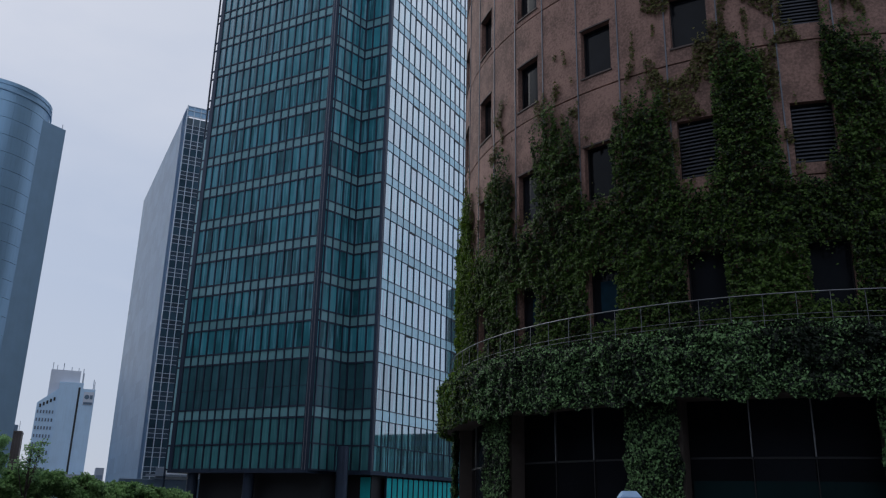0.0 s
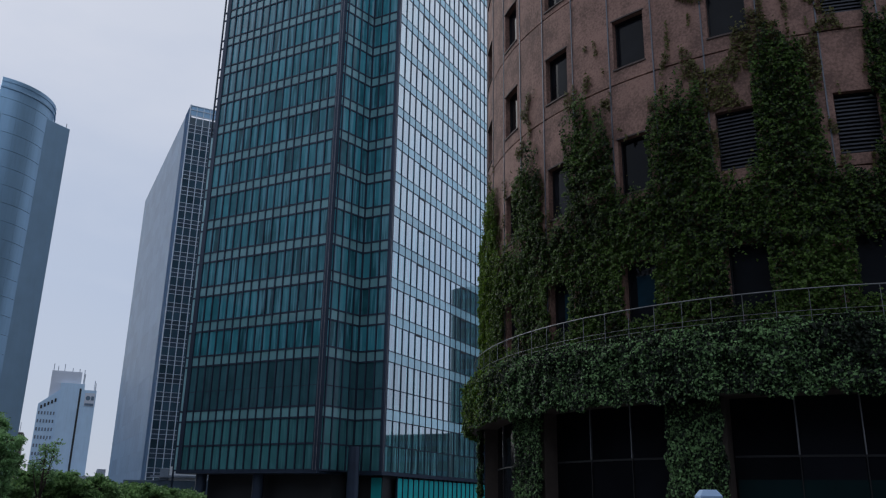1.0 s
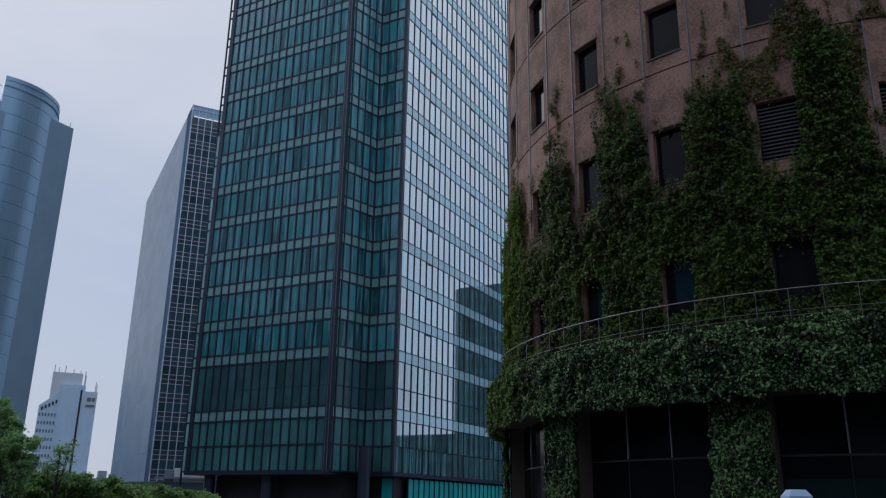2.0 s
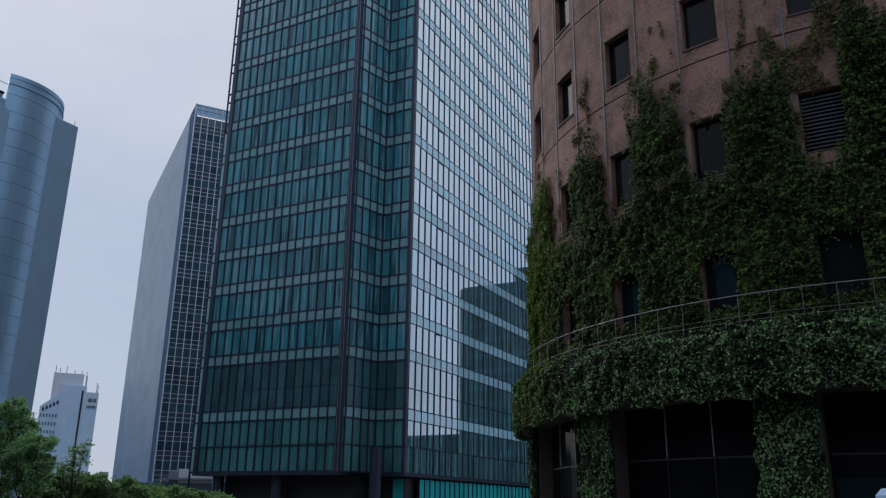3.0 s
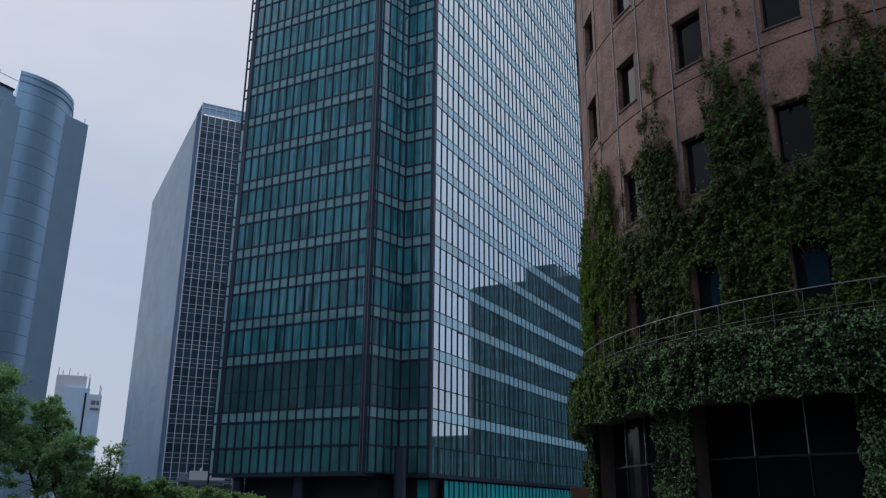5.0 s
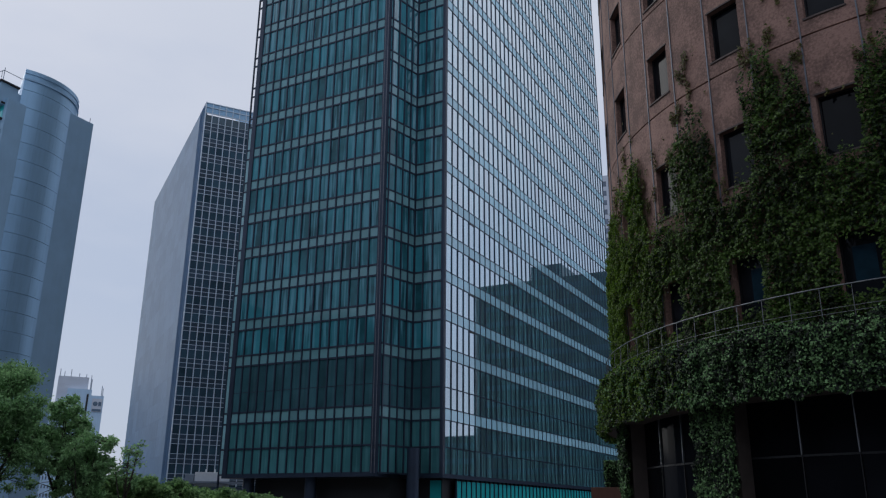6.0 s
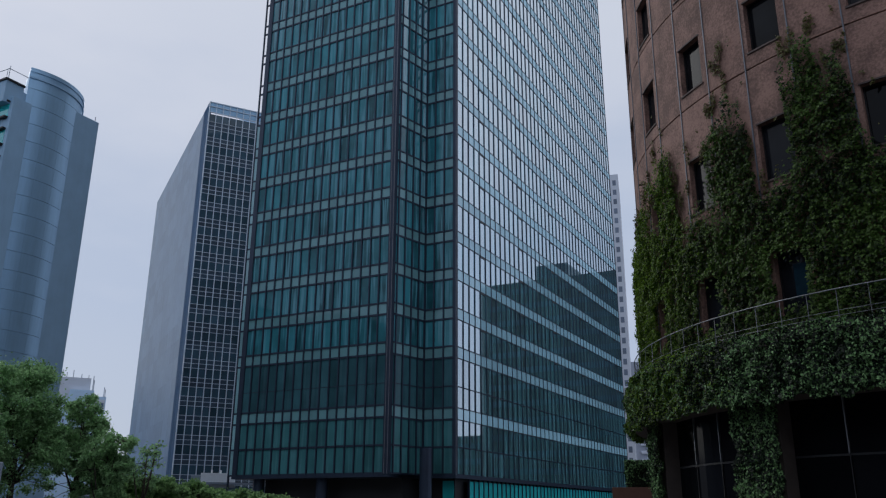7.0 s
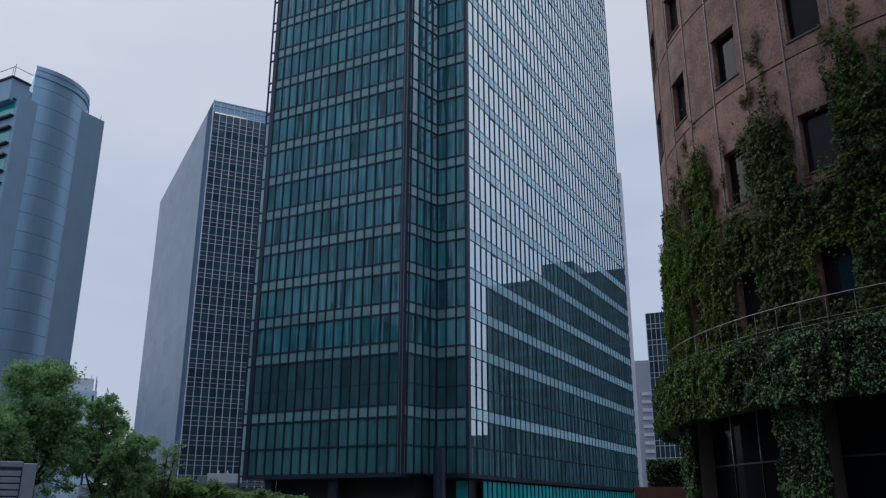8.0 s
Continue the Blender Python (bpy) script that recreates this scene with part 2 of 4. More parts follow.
# ---- mesh tools ----
class Shape:
    """Collects vertices and faces of one mesh."""

    def __init__(self):
        self.v, self.f = [], []

    def add(self, verts, faces):
        n = len(self.v)
        self.v.extend([tuple(p) for p in verts])
        self.f.extend([tuple(n + i for i in f) for f in faces])
        return self

    def hexa(self, p):
        """Eight corners: four below, counter-clockwise from above, and the four over them."""
        return self.add(p, [(3, 2, 1, 0), (4, 5, 6, 7), (0, 1, 5, 4), (1, 2, 6, 5), (2, 3, 7, 6), (3, 0, 4, 7)])

    def box(self, x0, y0, z0, x1, y1, z1):
        return self.hexa([(x0, y0, z0), (x1, y0, z0), (x1, y1, z0), (x0, y1, z0), (x0, y0, z1), (x1, y0, z1), (x1, y1, z1), (x0, y1, z1)])

    def arc(self, a0, a1, r0, r1, z0, z1, steps=4):
        """A bent slab round the z axis between two angles in degrees."""
        ring = []
        for i in range(steps + 1):
            a = radians(a0 + (a1 - a0) * i / steps)
            c, s = math.cos(a), math.sin(a)
            ring += [(r0 * c, r0 * s, z0), (r1 * c, r1 * s, z0), (r1 * c, r1 * s, z1), (r0 * c, r0 * s, z1)]
        faces = [(0, 1, 2, 3), tuple(4 * steps + i for i in (3, 2, 1, 0))]
        for i in range(steps):
            for j in range(4):
                a, b = 4 * i + j, 4 * i + (j + 1) % 4
                faces.append((b, a, a + 4, b + 4))
        return self.add(ring, faces)

    def tube(self, points, radii, sides=6):
        """A round bar along points."""
        points = [Vector(p) for p in points]
        verts, faces = [], []
        for i, p in enumerate(points):
            ahead = (points[min(i + 1, len(points) - 1)] - points[max(i - 1, 0)]).normalized()
            side = ahead.cross(Vector((0, 0, 1)) if abs(ahead.z) < 0.9 else Vector((1, 0, 0))).normalized()
            up = side.cross(ahead)
            r = radii[i] if isinstance(radii, (list, tuple)) else radii
            for k in range(sides):
                a = 2 * math.pi * k / sides
                verts.append(p + (side * math.cos(a) + up * math.sin(a)) * r)
        for i in range(len(points) - 1):
            for k in range(sides):
                a, b = i * sides + k, i * sides + (k + 1) % sides
                faces.append((a, b, b + sides, a + sides))
        faces.append(tuple(range(sides))[::-1])
        faces.append(tuple((len(points) - 1) * sides + k for k in range(sides)))
        return self.add(verts, faces)

    def mesh(self, name, mat, smooth=False):
        me = bpy.data.meshes.new(name)
        me.from_pydata(self.v, [], self.f)
        me.materials.append(mat)
        if smooth:
            me.polygons.foreach_set("use_smooth", [True] * len(me.polygons))
        me.update()
        return me


def thing(name, x, y, z, turn, label, category, group="", kind=""):
    ob = new(name)
    ob.matrix_world = pose(x, y, z, 0, 0, turn)
    ob.empty_display_size = 0.2
    return tagged(ob, label, category, group, kind)


def part(name, shape, mat, parent=None, label="", m=None, smooth=False, kind=""):
    data = shape.mesh(name, mat, smooth) if isinstance(shape, Shape) else shape
    ob = new(name, data)
    ob.parent = parent
    if m is not None:
        ob.matrix_basis = m
    return tagged(ob, label, "", "", kind)


def spin(a):
    return pose(0, 0, 0, 0, 0, a)


def bevelled(x0, y0, z0, x1, y1, z1, width=0.03):
    """A box with softened edges, as a Shape."""
    bm = bmesh.new()
    bmesh.ops.create_cube(bm, size=1)
    for v in bm.verts:
        v.co = Vector(((x0 + x1) / 2 + v.co.x * (x1 - x0), (y0 + y1) / 2 + v.co.y * (y1 - y0), (z0 + z1) / 2 + v.co.z * (z1 - z0)))
    bmesh.ops.bevel(bm, geom=bm.edges[:], offset=width, segments=2, affect="EDGES", profile=0.5)
    s = Shape()
    bm.verts.index_update()
    s.add([v.co for v in bm.verts], [[v.index for v in f.verts] for f in bm.faces])
    bm.free()
    return s


def leaf_cloud(name, places, normals, sizes, mat, rng, long=1.25, plain=False):
    """Many small folded leaves as one mesh; plain ones have two faces, the others four."""
    n = len(places)
    places, normals = np.asarray(places, float), np.asarray(normals, float)
    normals = normals / np.linalg.norm(normals, axis=1, keepdims=True)
    free = rng.normal(size=(n, 3))
    free[:, 2] -= 0.9
    tip = free - (free * normals).sum(1, keepdims=True) * normals
    tip /= np.linalg.norm(tip, axis=1, keepdims=True) + 1e-9
    side = np.cross(normals, tip)
    s = np.asarray(sizes)[:, None]
    fold = rng.uniform(0.05, 0.3, (n, 1))
    base, end = places - tip * s * 0.5 * long, places + tip * s * 0.6 * long - normals * s * 0.18
    mid = places + normals * s * 0.02
    l1 = places - side * s * 0.5 + normals * s * fold - tip * s * 0.12
    r1 = places + side * s * 0.5 + normals * s * fold - tip * s * 0.12
    if plain:
        verts = np.stack([base, r1, end, l1], 1).reshape(-1, 3)
        first = np.arange(n)[:, None] * 4
        tris = np.concatenate([first + (0, 1, 2), first + (0, 2, 3)], 1).reshape(-1, 3)
    else:
        verts = np.stack([base, r1, end, l1, mid], 1).reshape(-1, 3)
        first = np.arange(n)[:, None] * 5
        tris = np.concatenate([first + (0, 1, 4), first + (1, 2, 4), first + (2, 3, 4), first + (3, 0, 4)], 1).reshape(-1, 3)
    me = bpy.data.meshes.new(name)
    me.vertices.add(len(verts))
    me.vertices.foreach_set("co", verts.ravel())
    me.loops.add(tris.size)
    me.loops.foreach_set("vertex_index", tris.ravel().astype(np.int32))
    me.polygons.add(len(tris))
    me.polygons.foreach_set("loop_start", np.arange(0, tris.size, 3, dtype=np.int32))
    me.materials.append(mat)
    me.update(calc_edges=True)
    return me


# ---- ground ----
def build_ground():
    tagged(part("ground", Shape().box(-900, -500, -1.0, 900, 1200, 0.0), ASPHALT), "dark grey asphalt street ground", "ground", "", "structure")
    pav = Shape().arc(-180, 180, 10.0, 21.0, 0.004, 0.15, 72)
    ob = part("pavement", pav, PAVING, None, "", pose(CX, CY, 0))
    tagged(ob, "grey stone pavement round the round building", "pavement", "", "structure")
    tagged(part("pavement", Shape().box(-26, 92, 0.004, 12, 170, 0.15), PAVING), "grey stone pavement under the glass tower", "pavement", "", "structure")


CX, CY, RW = 47.925, 77.428, 16.66
build_ground()


# ---- the glass tower ----
FLOOR = 4.155
BANDS = [(10.25, 11.4), (16.35, 17.5)] + [(20.34 + FLOOR * i, 21.5 + FLOOR * i) for i in range(23)]
TOP = 114.0
X_LEFT, X_C1, X_STEP, X_RIGHT, Y_FRONT, Y_STEP = -18.06, -0.19, 0.42, 5.0, 100.0, 104.6
X_INNER = 1.45


def y_end(z):
    """The far edge of the long side leans in a little over the upper storeys."""
    return 165.3 - 0.03 * max(0.0, z - 40)


def rows():
    """The bands of panes between the spandrels: bottom, top and kind."""
    out = [(5.1, 7.58, "base"), (7.68, 10.2, "base"), (11.45, 16.3, "mech")]
    for (a0, a1), (b0, b1) in zip(BANDS[1:-1], BANDS[2:]):
        out.append((a1 + 0.05, b0 - 0.05, "floor"))
    return out


KINDS = {"base": TEAL_BASE, "mech": TEAL_MECH, "floor": TEAL}


def build_tower():
    tower = thing("office_tower", -6, 120, 0, 0, "tall teal glass office tower with dark mullions", "office building")
    to = Matrix.Translation((6, -120, 0))

    def put(name, shape, mat, label="", kind="", parent=tower):
        return part(name, shape, mat, parent, label, to, kind=kind)

    core = Shape().box(X_LEFT - 0.3, Y_FRONT + 0.12, 5.0, X_STEP - 0.12, 140, TOP)
    core.box(X_STEP - 0.2, Y_STEP + 0.12, 5.0, X_RIGHT - 0.12, 140.0, TOP)
    levels = [5.0, 30.0, 42.0] + [46 + 4 * i for i in range(18)]
    for a, b in zip(levels[:-1], levels[1:]):
        core.hexa([(-17, 139, a), (X_RIGHT - 0.12, 139, a), (X_RIGHT - 0.12, y_end(a) - 0.1, a), (-17, y_end(a) - 0.1, a),
                   (-17, 139, b), (X_RIGHT - 0.12, 139, b), (X_RIGHT - 0.12, y_end(b) - 0.1, b), (-17, y_end(b) - 0.1, b)])
    put("core", core, BLACK, "dark structure behind the glass")
    put("roof", Shape().box(X_LEFT - 0.4, Y_FRONT - 0.1, TOP, X_RIGHT, 141, TOP + 0.6), CLAD_GREY)

    # front: sixteen bays
    bays = 16
    step = (X_C1 - X_LEFT) / bays
    shared = {}
    for z0, z1, kind in rows():
        key = round(z1 - z0, 2), kind
        if key not in shared:
            shared[key] = Shape().box(0.05, 0, 0, step - 0.05, 0.06, z1 - z0).mesh("pane", KINDS[kind])
        if z0 > 66:
            continue
        for i in range(bays):
            part("pane", shared[key], None, tower, "", to @ Matrix.Translation((X_LEFT + i * step, Y_FRONT, z0)))
    upper = Shape()
    for z0, z1, kind in rows():
        if z0 > 66:
            for i in range(bays):
                upper.box(X_LEFT + i * step + 0.05, Y_FRONT, z0, X_LEFT + (i + 1) * step - 0.05, Y_FRONT + 0.06, z1)
    put("upper_panes", upper, TEAL_FAR_LIT, kind="stuff")
    band = Shape().box(0.05, 0, 0, step - 0.05, 0.06, 1.05).mesh("spandrel", SPANDREL)
    for z0, z1 in BANDS:
        for i in range(bays):
            if z0 < 66:
                part("spandrel", band, None, tower, "", to @ Matrix.Translation((X_LEFT + i * step, Y_FRONT - 0.02, z0 + 0.05)))
    post = Shape().box(-0.065, -0.16, 5.0, 0.065, 0.1, TOP).mesh("mullion", MULLION)
    for i in range(bays + 1):
        part("mullion", post, None, tower, "", to @ Matrix.Translation((X_LEFT + i * step, Y_FRONT, 0)))
    rail = Shape().box(X_LEFT, -0.1, -0.09, X_C1, 0.1, 0.09).mesh("transom", MULLION)
    heights = [5.05, 7.63] + [z for b in BANDS for z in b]
    for z in heights:
        part("transom", rail, None, tower, "", to @ Matrix.Translation((0, Y_FRONT, z)))

    # corner posts
    put("corner_post", Shape().box(X_C1 + 0.02, Y_FRONT - 0.2, 5.0, X_STEP, Y_FRONT + 0.45, TOP), MULLION, "dark blue metal corner post")
    for x in (X_C1 + 0.16, X_STEP - 0.1):
        put("post_bead", Shape().box(x - 0.03, Y_FRONT - 0.24, 5.0, x + 0.03, Y_FRONT - 0.2, TOP), JOINT_STRIP)
    put("corner_post", Shape().box(X_RIGHT - 0.2, Y_STEP - 0.2, 5.0, X_RIGHT + 0.12, Y_STEP + 0.35, TOP), MULLION, "dark blue metal corner post")
    put("post_bead", Shape().box(X_RIGHT + 0.12, Y_STEP + 0.02, 5.0, X_RIGHT + 0.16, Y_STEP + 0.1, TOP), JOINT_STRIP)
    put("corner_post", Shape().box(X_LEFT - 0.46, Y_FRONT - 0.15, 5.0, X_LEFT + 0.12, Y_FRONT + 0.5, TOP), MULLION, "dark blue metal corner post")

    # the step in the corner: a narrow splayed side and a short front
    side_bays, short_bays = 4, 3
    start, inner = Vector((X_STEP, Y_FRONT + 0.2, 0)), Vector((X_INNER, Y_STEP, 0))
    run = (inner - start).normalized()
    off = Vector((run.y, -run.x, 0))
    ss, fs = (inner - start).length / (side_bays + 0.25), (X_RIGHT - 0.18 - X_INNER) / short_bays

    def splay(s0, s1, d0, d1, z0, z1):
        """A slab on the splayed side, from s0 to s1 along it and d0 to d1 out of it."""
        ring = [start + run * q + off * d for q, d in ((s0, d1), (s1, d1), (s1, d0), (s0, d0))]
        return Shape().hexa([(p.x, p.y, z) for z in (z0, z1) for p in ring])

    for z0, z1, kind in rows():
        if z0 > 66:
            continue
        for i in range(side_bays + 1):
            s0 = max(0.0, (i - 0.75) * ss)
            put("pane", splay(s0 + 0.05, (i + 0.25) * ss - 0.05, -0.06, 0.0, z0, z1), KINDS[kind])
        for i in range(short_bays):
            x = X_INNER + i * fs
            put("pane", Shape().box(x + 0.05, Y_STEP, z0, x + fs - 0.05, Y_STEP + 0.06, z1), KINDS[kind])
    for z0, z1 in BANDS:
        if z0 < 68:
            for i in range(side_bays + 1):
                s0 = max(0.0, (i - 0.75) * ss)
                put("spandrel", splay(s0 + 0.05, (i + 0.25) * ss - 0.05, -0.06, 0.02, z0 + 0.05, z1 - 0.05), SPANDREL)
            for i in range(short_bays):
                x = X_INNER + i * fs
                put("spandrel", Shape().box(x + 0.05, Y_STEP - 0.02, z0 + 0.05, x + fs - 0.05, Y_STEP + 0.06, z1 - 0.05), SPANDREL)
    for i in range(side_bays + 1):
        q = (i + 0.25) * ss
        put("mullion", splay(q - 0.065, q + 0.065, -0.08, 0.14, 5.0, TOP), MULLION)
    for i in range(short_bays):
        x = X_INNER + i * fs
        put("mullion", Shape().box(x - 0.065, Y_STEP - 0.16, 5.0, x + 0.065, Y_STEP + 0.05, TOP), MULLION)
    for z in heights:
        put("transom", splay(0.0, inner.y - start.y, -0.08, 0.08, z - 0.085, z + 0.085), MULLION)
        put("transom", Shape().box(X_INNER, Y_STEP - 0.1, z - 0.085, X_RIGHT - 0.2, Y_STEP + 0.05, z + 0.085), MULLION)
    # slim rail across the tall plant storey
    put("transom", Shape().box(X_LEFT, Y_FRONT - 0.03, 13.47, X_C1, Y_FRONT + 0.04, 13.53), MULLION)
    put("transom", splay(0.0, inner.y - start.y, -0.08, 0.04, 13.45, 13.55), MULLION)
    put("transom", Shape().box(X_INNER, Y_STEP - 0.05, 13.44, X_RIGHT - 0.2, Y_STEP + 0.05, 13.56), MULLION)

    # long side: bays of 1.4 m
    n, y0 = 43, Y_STEP + 0.4

    def along(i, z):
        return y0 + (y_end(z) - y0) * i / n

    def slab(shape, i, z0, z1, x0, x1, gap=0.06, j=None):
        j = i + 1 if j is None else j
        a, b, c, d = along(i, z0) + gap, along(j, z0) - gap, along(i, z1) + gap, along(j, z1) - gap
        return shape.hexa([(x0, a, z0), (x1, a, z0), (x1, b, z0), (x0, b, z0), (x0, c, z1), (x1, c, z1), (x1, d, z1), (x0, d, z1)])

    far = {"base": Shape(), "mech": Shape(), "floor": Shape()}
    count = 0
    for z0, z1, kind in rows():
        for i in range(n):
            if i < 22 and count < 290:
                put("pane", slab(Shape(), i, z0, z1, X_RIGHT - 0.06, X_RIGHT), TEAL_SIDE_LIT if kind == "floor" else MECH_SIDE_LIT)
                count += 1
            else:
                slab(far[kind], i, z0, z1, X_RIGHT - 0.06, X_RIGHT)
    for kind, shape in far.items():
        put("side_panes", shape, TEAL_FAR_LIT if kind == "floor" else MECH_SIDE_LIT, kind="stuff")
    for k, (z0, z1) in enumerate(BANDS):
        put("spandrel", slab(Shape(), 0, z0 + 0.05, z1 - 0.05, X_RIGHT - 0.06, X_RIGHT + 0.02, 0.0, n), SPANDREL_SIDE_LIT)
        if k > 1 and z0 < 100:
            for i in (4, 12, 20, 28, 36, 40):
                put("vent_slot", slab(Shape(), i, z0 - 0.2, z0 - 0.05, X_RIGHT, X_RIGHT + 0.05, 0.02, i + 1), DARK_SLOT)
    for i in range(n + 1):
        bar = Shape()
        for a, b in zip(levels[:-1], levels[1:]):
            p, q = along(i, a), along(i, b)
            bar.hexa([(X_RIGHT - 0.05, p - 0.04, a), (X_RIGHT + 0.09, p - 0.04, a), (X_RIGHT + 0.09, p + 0.04, a), (X_RIGHT - 0.05, p + 0.04, a),
                      (X_RIGHT - 0.05, q - 0.04, b), (X_RIGHT + 0.09, q - 0.04, b), (X_RIGHT + 0.09, q + 0.04, b), (X_RIGHT - 0.05, q + 0.04, b)])
        put("mullion", bar, MULLION)
    for z in heights + [13.5]:
        if z < TOP:
            put("transom", slab(Shape(), 0, z - 0.045, z + 0.045, X_RIGHT - 0.05, X_RIGHT + 0.05, 0.0, n), MULLION)

    # free-standing glass fin along the far front edge
    fin_x = X_LEFT - 1.2
    put("fin_post", Shape().box(fin_x - 0.07, Y_FRONT + 0.1, 3.0, fin_x + 0.07, Y_FRONT + 0.28, TOP), MULLION, "slim dark metal fin post")
    for z in heights:
        put("fin_rung", Shape().box(fin_x + 0.07, Y_FRONT + 0.12, z - 0.09, X_LEFT - 0.46, Y_FRONT + 0.26, z + 0.09), MULLION)
    for a, b in zip(heights[:-1], heights[1:]):
        if b < 46:
            put("fin_glass", Shape().box(fin_x + 0.08, Y_FRONT + 0.17, a + 0.1, X_LEFT - 0.48, Y_FRONT + 0.19, b - 0.1), FIN_GLASS)

    # soffit, recessed ground floor and round columns
    put("soffit", Shape().box(X_LEFT - 0.5, Y_FRONT - 0.15, 4.7, X_STEP, 140, 5.0).box(X_STEP, Y_STEP - 0.15, 4.7, X_RIGHT + 0.15, 165.2, 5.0), MULLION)
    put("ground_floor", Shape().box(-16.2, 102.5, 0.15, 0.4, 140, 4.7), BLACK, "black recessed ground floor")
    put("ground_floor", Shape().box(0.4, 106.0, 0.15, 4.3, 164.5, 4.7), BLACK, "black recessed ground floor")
    for x, y in ((2.85, 102.7), (-16.0, 101.2), (-8.0, 101.2)):
        put("column", Shape().tube([(x, y, 0.15), (x, y, 7.4 if x > 0 else 4.7)], 0.6, 20), MULLION, "round dark blue column", "")
    for i in range(49):
        y = 108.0 + i * 1.14
        put("low_pane", Shape().box(4.75, y + 0.05, 0.5, 4.82, y + 1.09, 4.5), TEAL_LOW)
        put("low_mullion", Shape().box(4.7, y - 0.05, 0.15, 4.92, y + 0.05, 4.7), MULLION)
    put("low_pane", Shape().box(3.0, 105.9, 0.4, 4.2, 105.97, 4.5), TEAL_LOW)


build_tower()


# ---- the round building ----
RINGS = [7.5, 13.1, 18.43, 23.6, 28.8, 34.0, 39.2, 44.4]
BAY = 360 / 52
WINDOW_ROWS = {0: (8.3, 10.75), 1: (13.55, 15.93), 2: (19.12, 21.4), 3: (23.95, 26.2), 4: (29.2, 31.5), 5: (34.4, 36.7), 6: (39.6, 41.9)}
BAY0 = -108.7


def build_round():
    hall = thing("round_building", CX, CY, 0, 0, "round brown granite building overgrown with green ivy", "building")
    core = Shape().arc(-180, 180, 8.0, RW - 0.34, 5.6, 44.4, 120)
    part("core", core, JOINT, hall, "dark backing in the panel joints")
    part("roof", Shape().arc(-180, 180, 0.05, RW, 44.4, 45.1, 120), CLAD_GREY, hall)
    g = 0.1
    lintels = {}
    solid, holed, frames, panes, sills = {}, {}, {}, {}, {}
    for k, (a, b) in enumerate(zip(RINGS[:-1], RINGS[1:])):
        lo, hi = WINDOW_ROWS[k]
        solid[k] = Shape().arc(g, BAY - g, RW - 0.33, RW, a + 0.035, b - 0.035, 3).mesh("wall_panel", GRANITE)
        s = Shape()
        s.arc(g, 0.75, RW - 0.33, RW, a + 0.035, b - 0.035, 1)
        s.arc(5.7, BAY - g, RW - 0.33, RW, a + 0.035, b - 0.035, 1)
        s.arc(0.75, 5.7, RW - 0.33, RW, a + 0.03, lo, 3)
        s.arc(0.75, 5.7, RW - 0.33, RW, hi, b - 0.03, 3)
        holed[k] = s.mesh("wall_panel", GRANITE)
        f = Shape().arc(0.75, 0.93, RW - 0.36, RW - 0.24, lo, hi, 1).arc(5.52, 5.7, RW - 0.36, RW - 0.24, lo, hi, 1)
        f.arc(0.93, 5.52, RW - 0.36, RW - 0.24, lo, lo + 0.07, 3).arc(0.93, 5.52, RW - 0.36, RW - 0.24, hi - 0.07, hi, 3)
        frames[k] = f.mesh("window", FRAME_DARK)
        panes[k] = Shape().arc(0.93, 5.52, RW - 0.33, RW - 0.3, lo + 0.07, hi - 0.07, 3).mesh("pane", PANE_DARK)
        sills[k] = Shape().arc(0.6, 5.85, RW - 0.3, RW + 0.05, lo - 0.07, lo + 0.004, 3).mesh("window_sill", SILL)
        lintels[k] = Shape().arc(0.6, 5.85, RW - 0.02, RW + 0.04, hi - 0.004, hi + 0.06, 3).mesh("lintel", SILL)
    rest = Shape()
    for col in range(52):
        a = BAY0 + BAY * (col - 26)
        near = -200 < a < 20
        for k in range(len(RINGS) - 1):
            if not near:
                rest.arc(a + g, a + BAY - g, RW - 0.33, RW, RINGS[k] + 0.03, RINGS[k + 1] - 0.03, 2)
                continue
            has = col % 2 == 0
            part("wall_panel", holed[k] if has else solid[k], None, hall, "", spin(a))
            if not has:
                continue
            lo, hi = WINDOW_ROWS[k]
            if (col - 26, k) in ((2, 1), (4, 1), (4, 2)):
                vent = part("louvre_vent", frames[k], None, hall, "dark grey metal louvre", spin(a))
                count = 15
                me = Shape().arc(0.93, 5.52, RW - 0.3, RW - 0.18, 0.0, 0.06, 3).mesh("slat", LOUVRE)
                for i in range(count):
                    part("slat", me, None, vent, "", Matrix.Translation((0, 0, lo + 0.1 + (hi - lo - 0.2) * i / count)))
                part("backing", Shape().arc(0.93, 5.52, RW - 0.335, RW - 0.31, lo, hi, 2), FRAME_DARK, vent)
            else:
                w = part("window", frames[k], None, hall, "", spin(a))
                part("pane", panes[k], None, w)
                part("window_sill", sills[k], None, w)
                part("lintel", lintels[k], None, w)
                if k == 0 and col in (24, 26):
                    part("poster", Shape().arc(2.0 if col == 26 else 2.7, 4.6, RW - 0.298, RW - 0.29, 8.95, 10.2, 2), POSTER_BLUE, w, "blue poster behind the pane")
    part("rear_panels", rest, GRANITE, hall, kind="stuff")
    strip = Shape().arc(-0.085, 0.085, RW - 0.1, RW + 0.035, 7.6, 44.3, 1).mesh("joint_strip", JOINT_STRIP)
    for col in range(14, 44):
        part("joint_strip", strip, None, hall, "", spin(BAY0 + BAY * (col - 26)))

    # planter ring over the ground floor
    part("planter", Shape().arc(-180, 180, 15.4, 17.45, 5.4, 7.4, 120), STONE_DARK, hall, "dark stone planter ring")
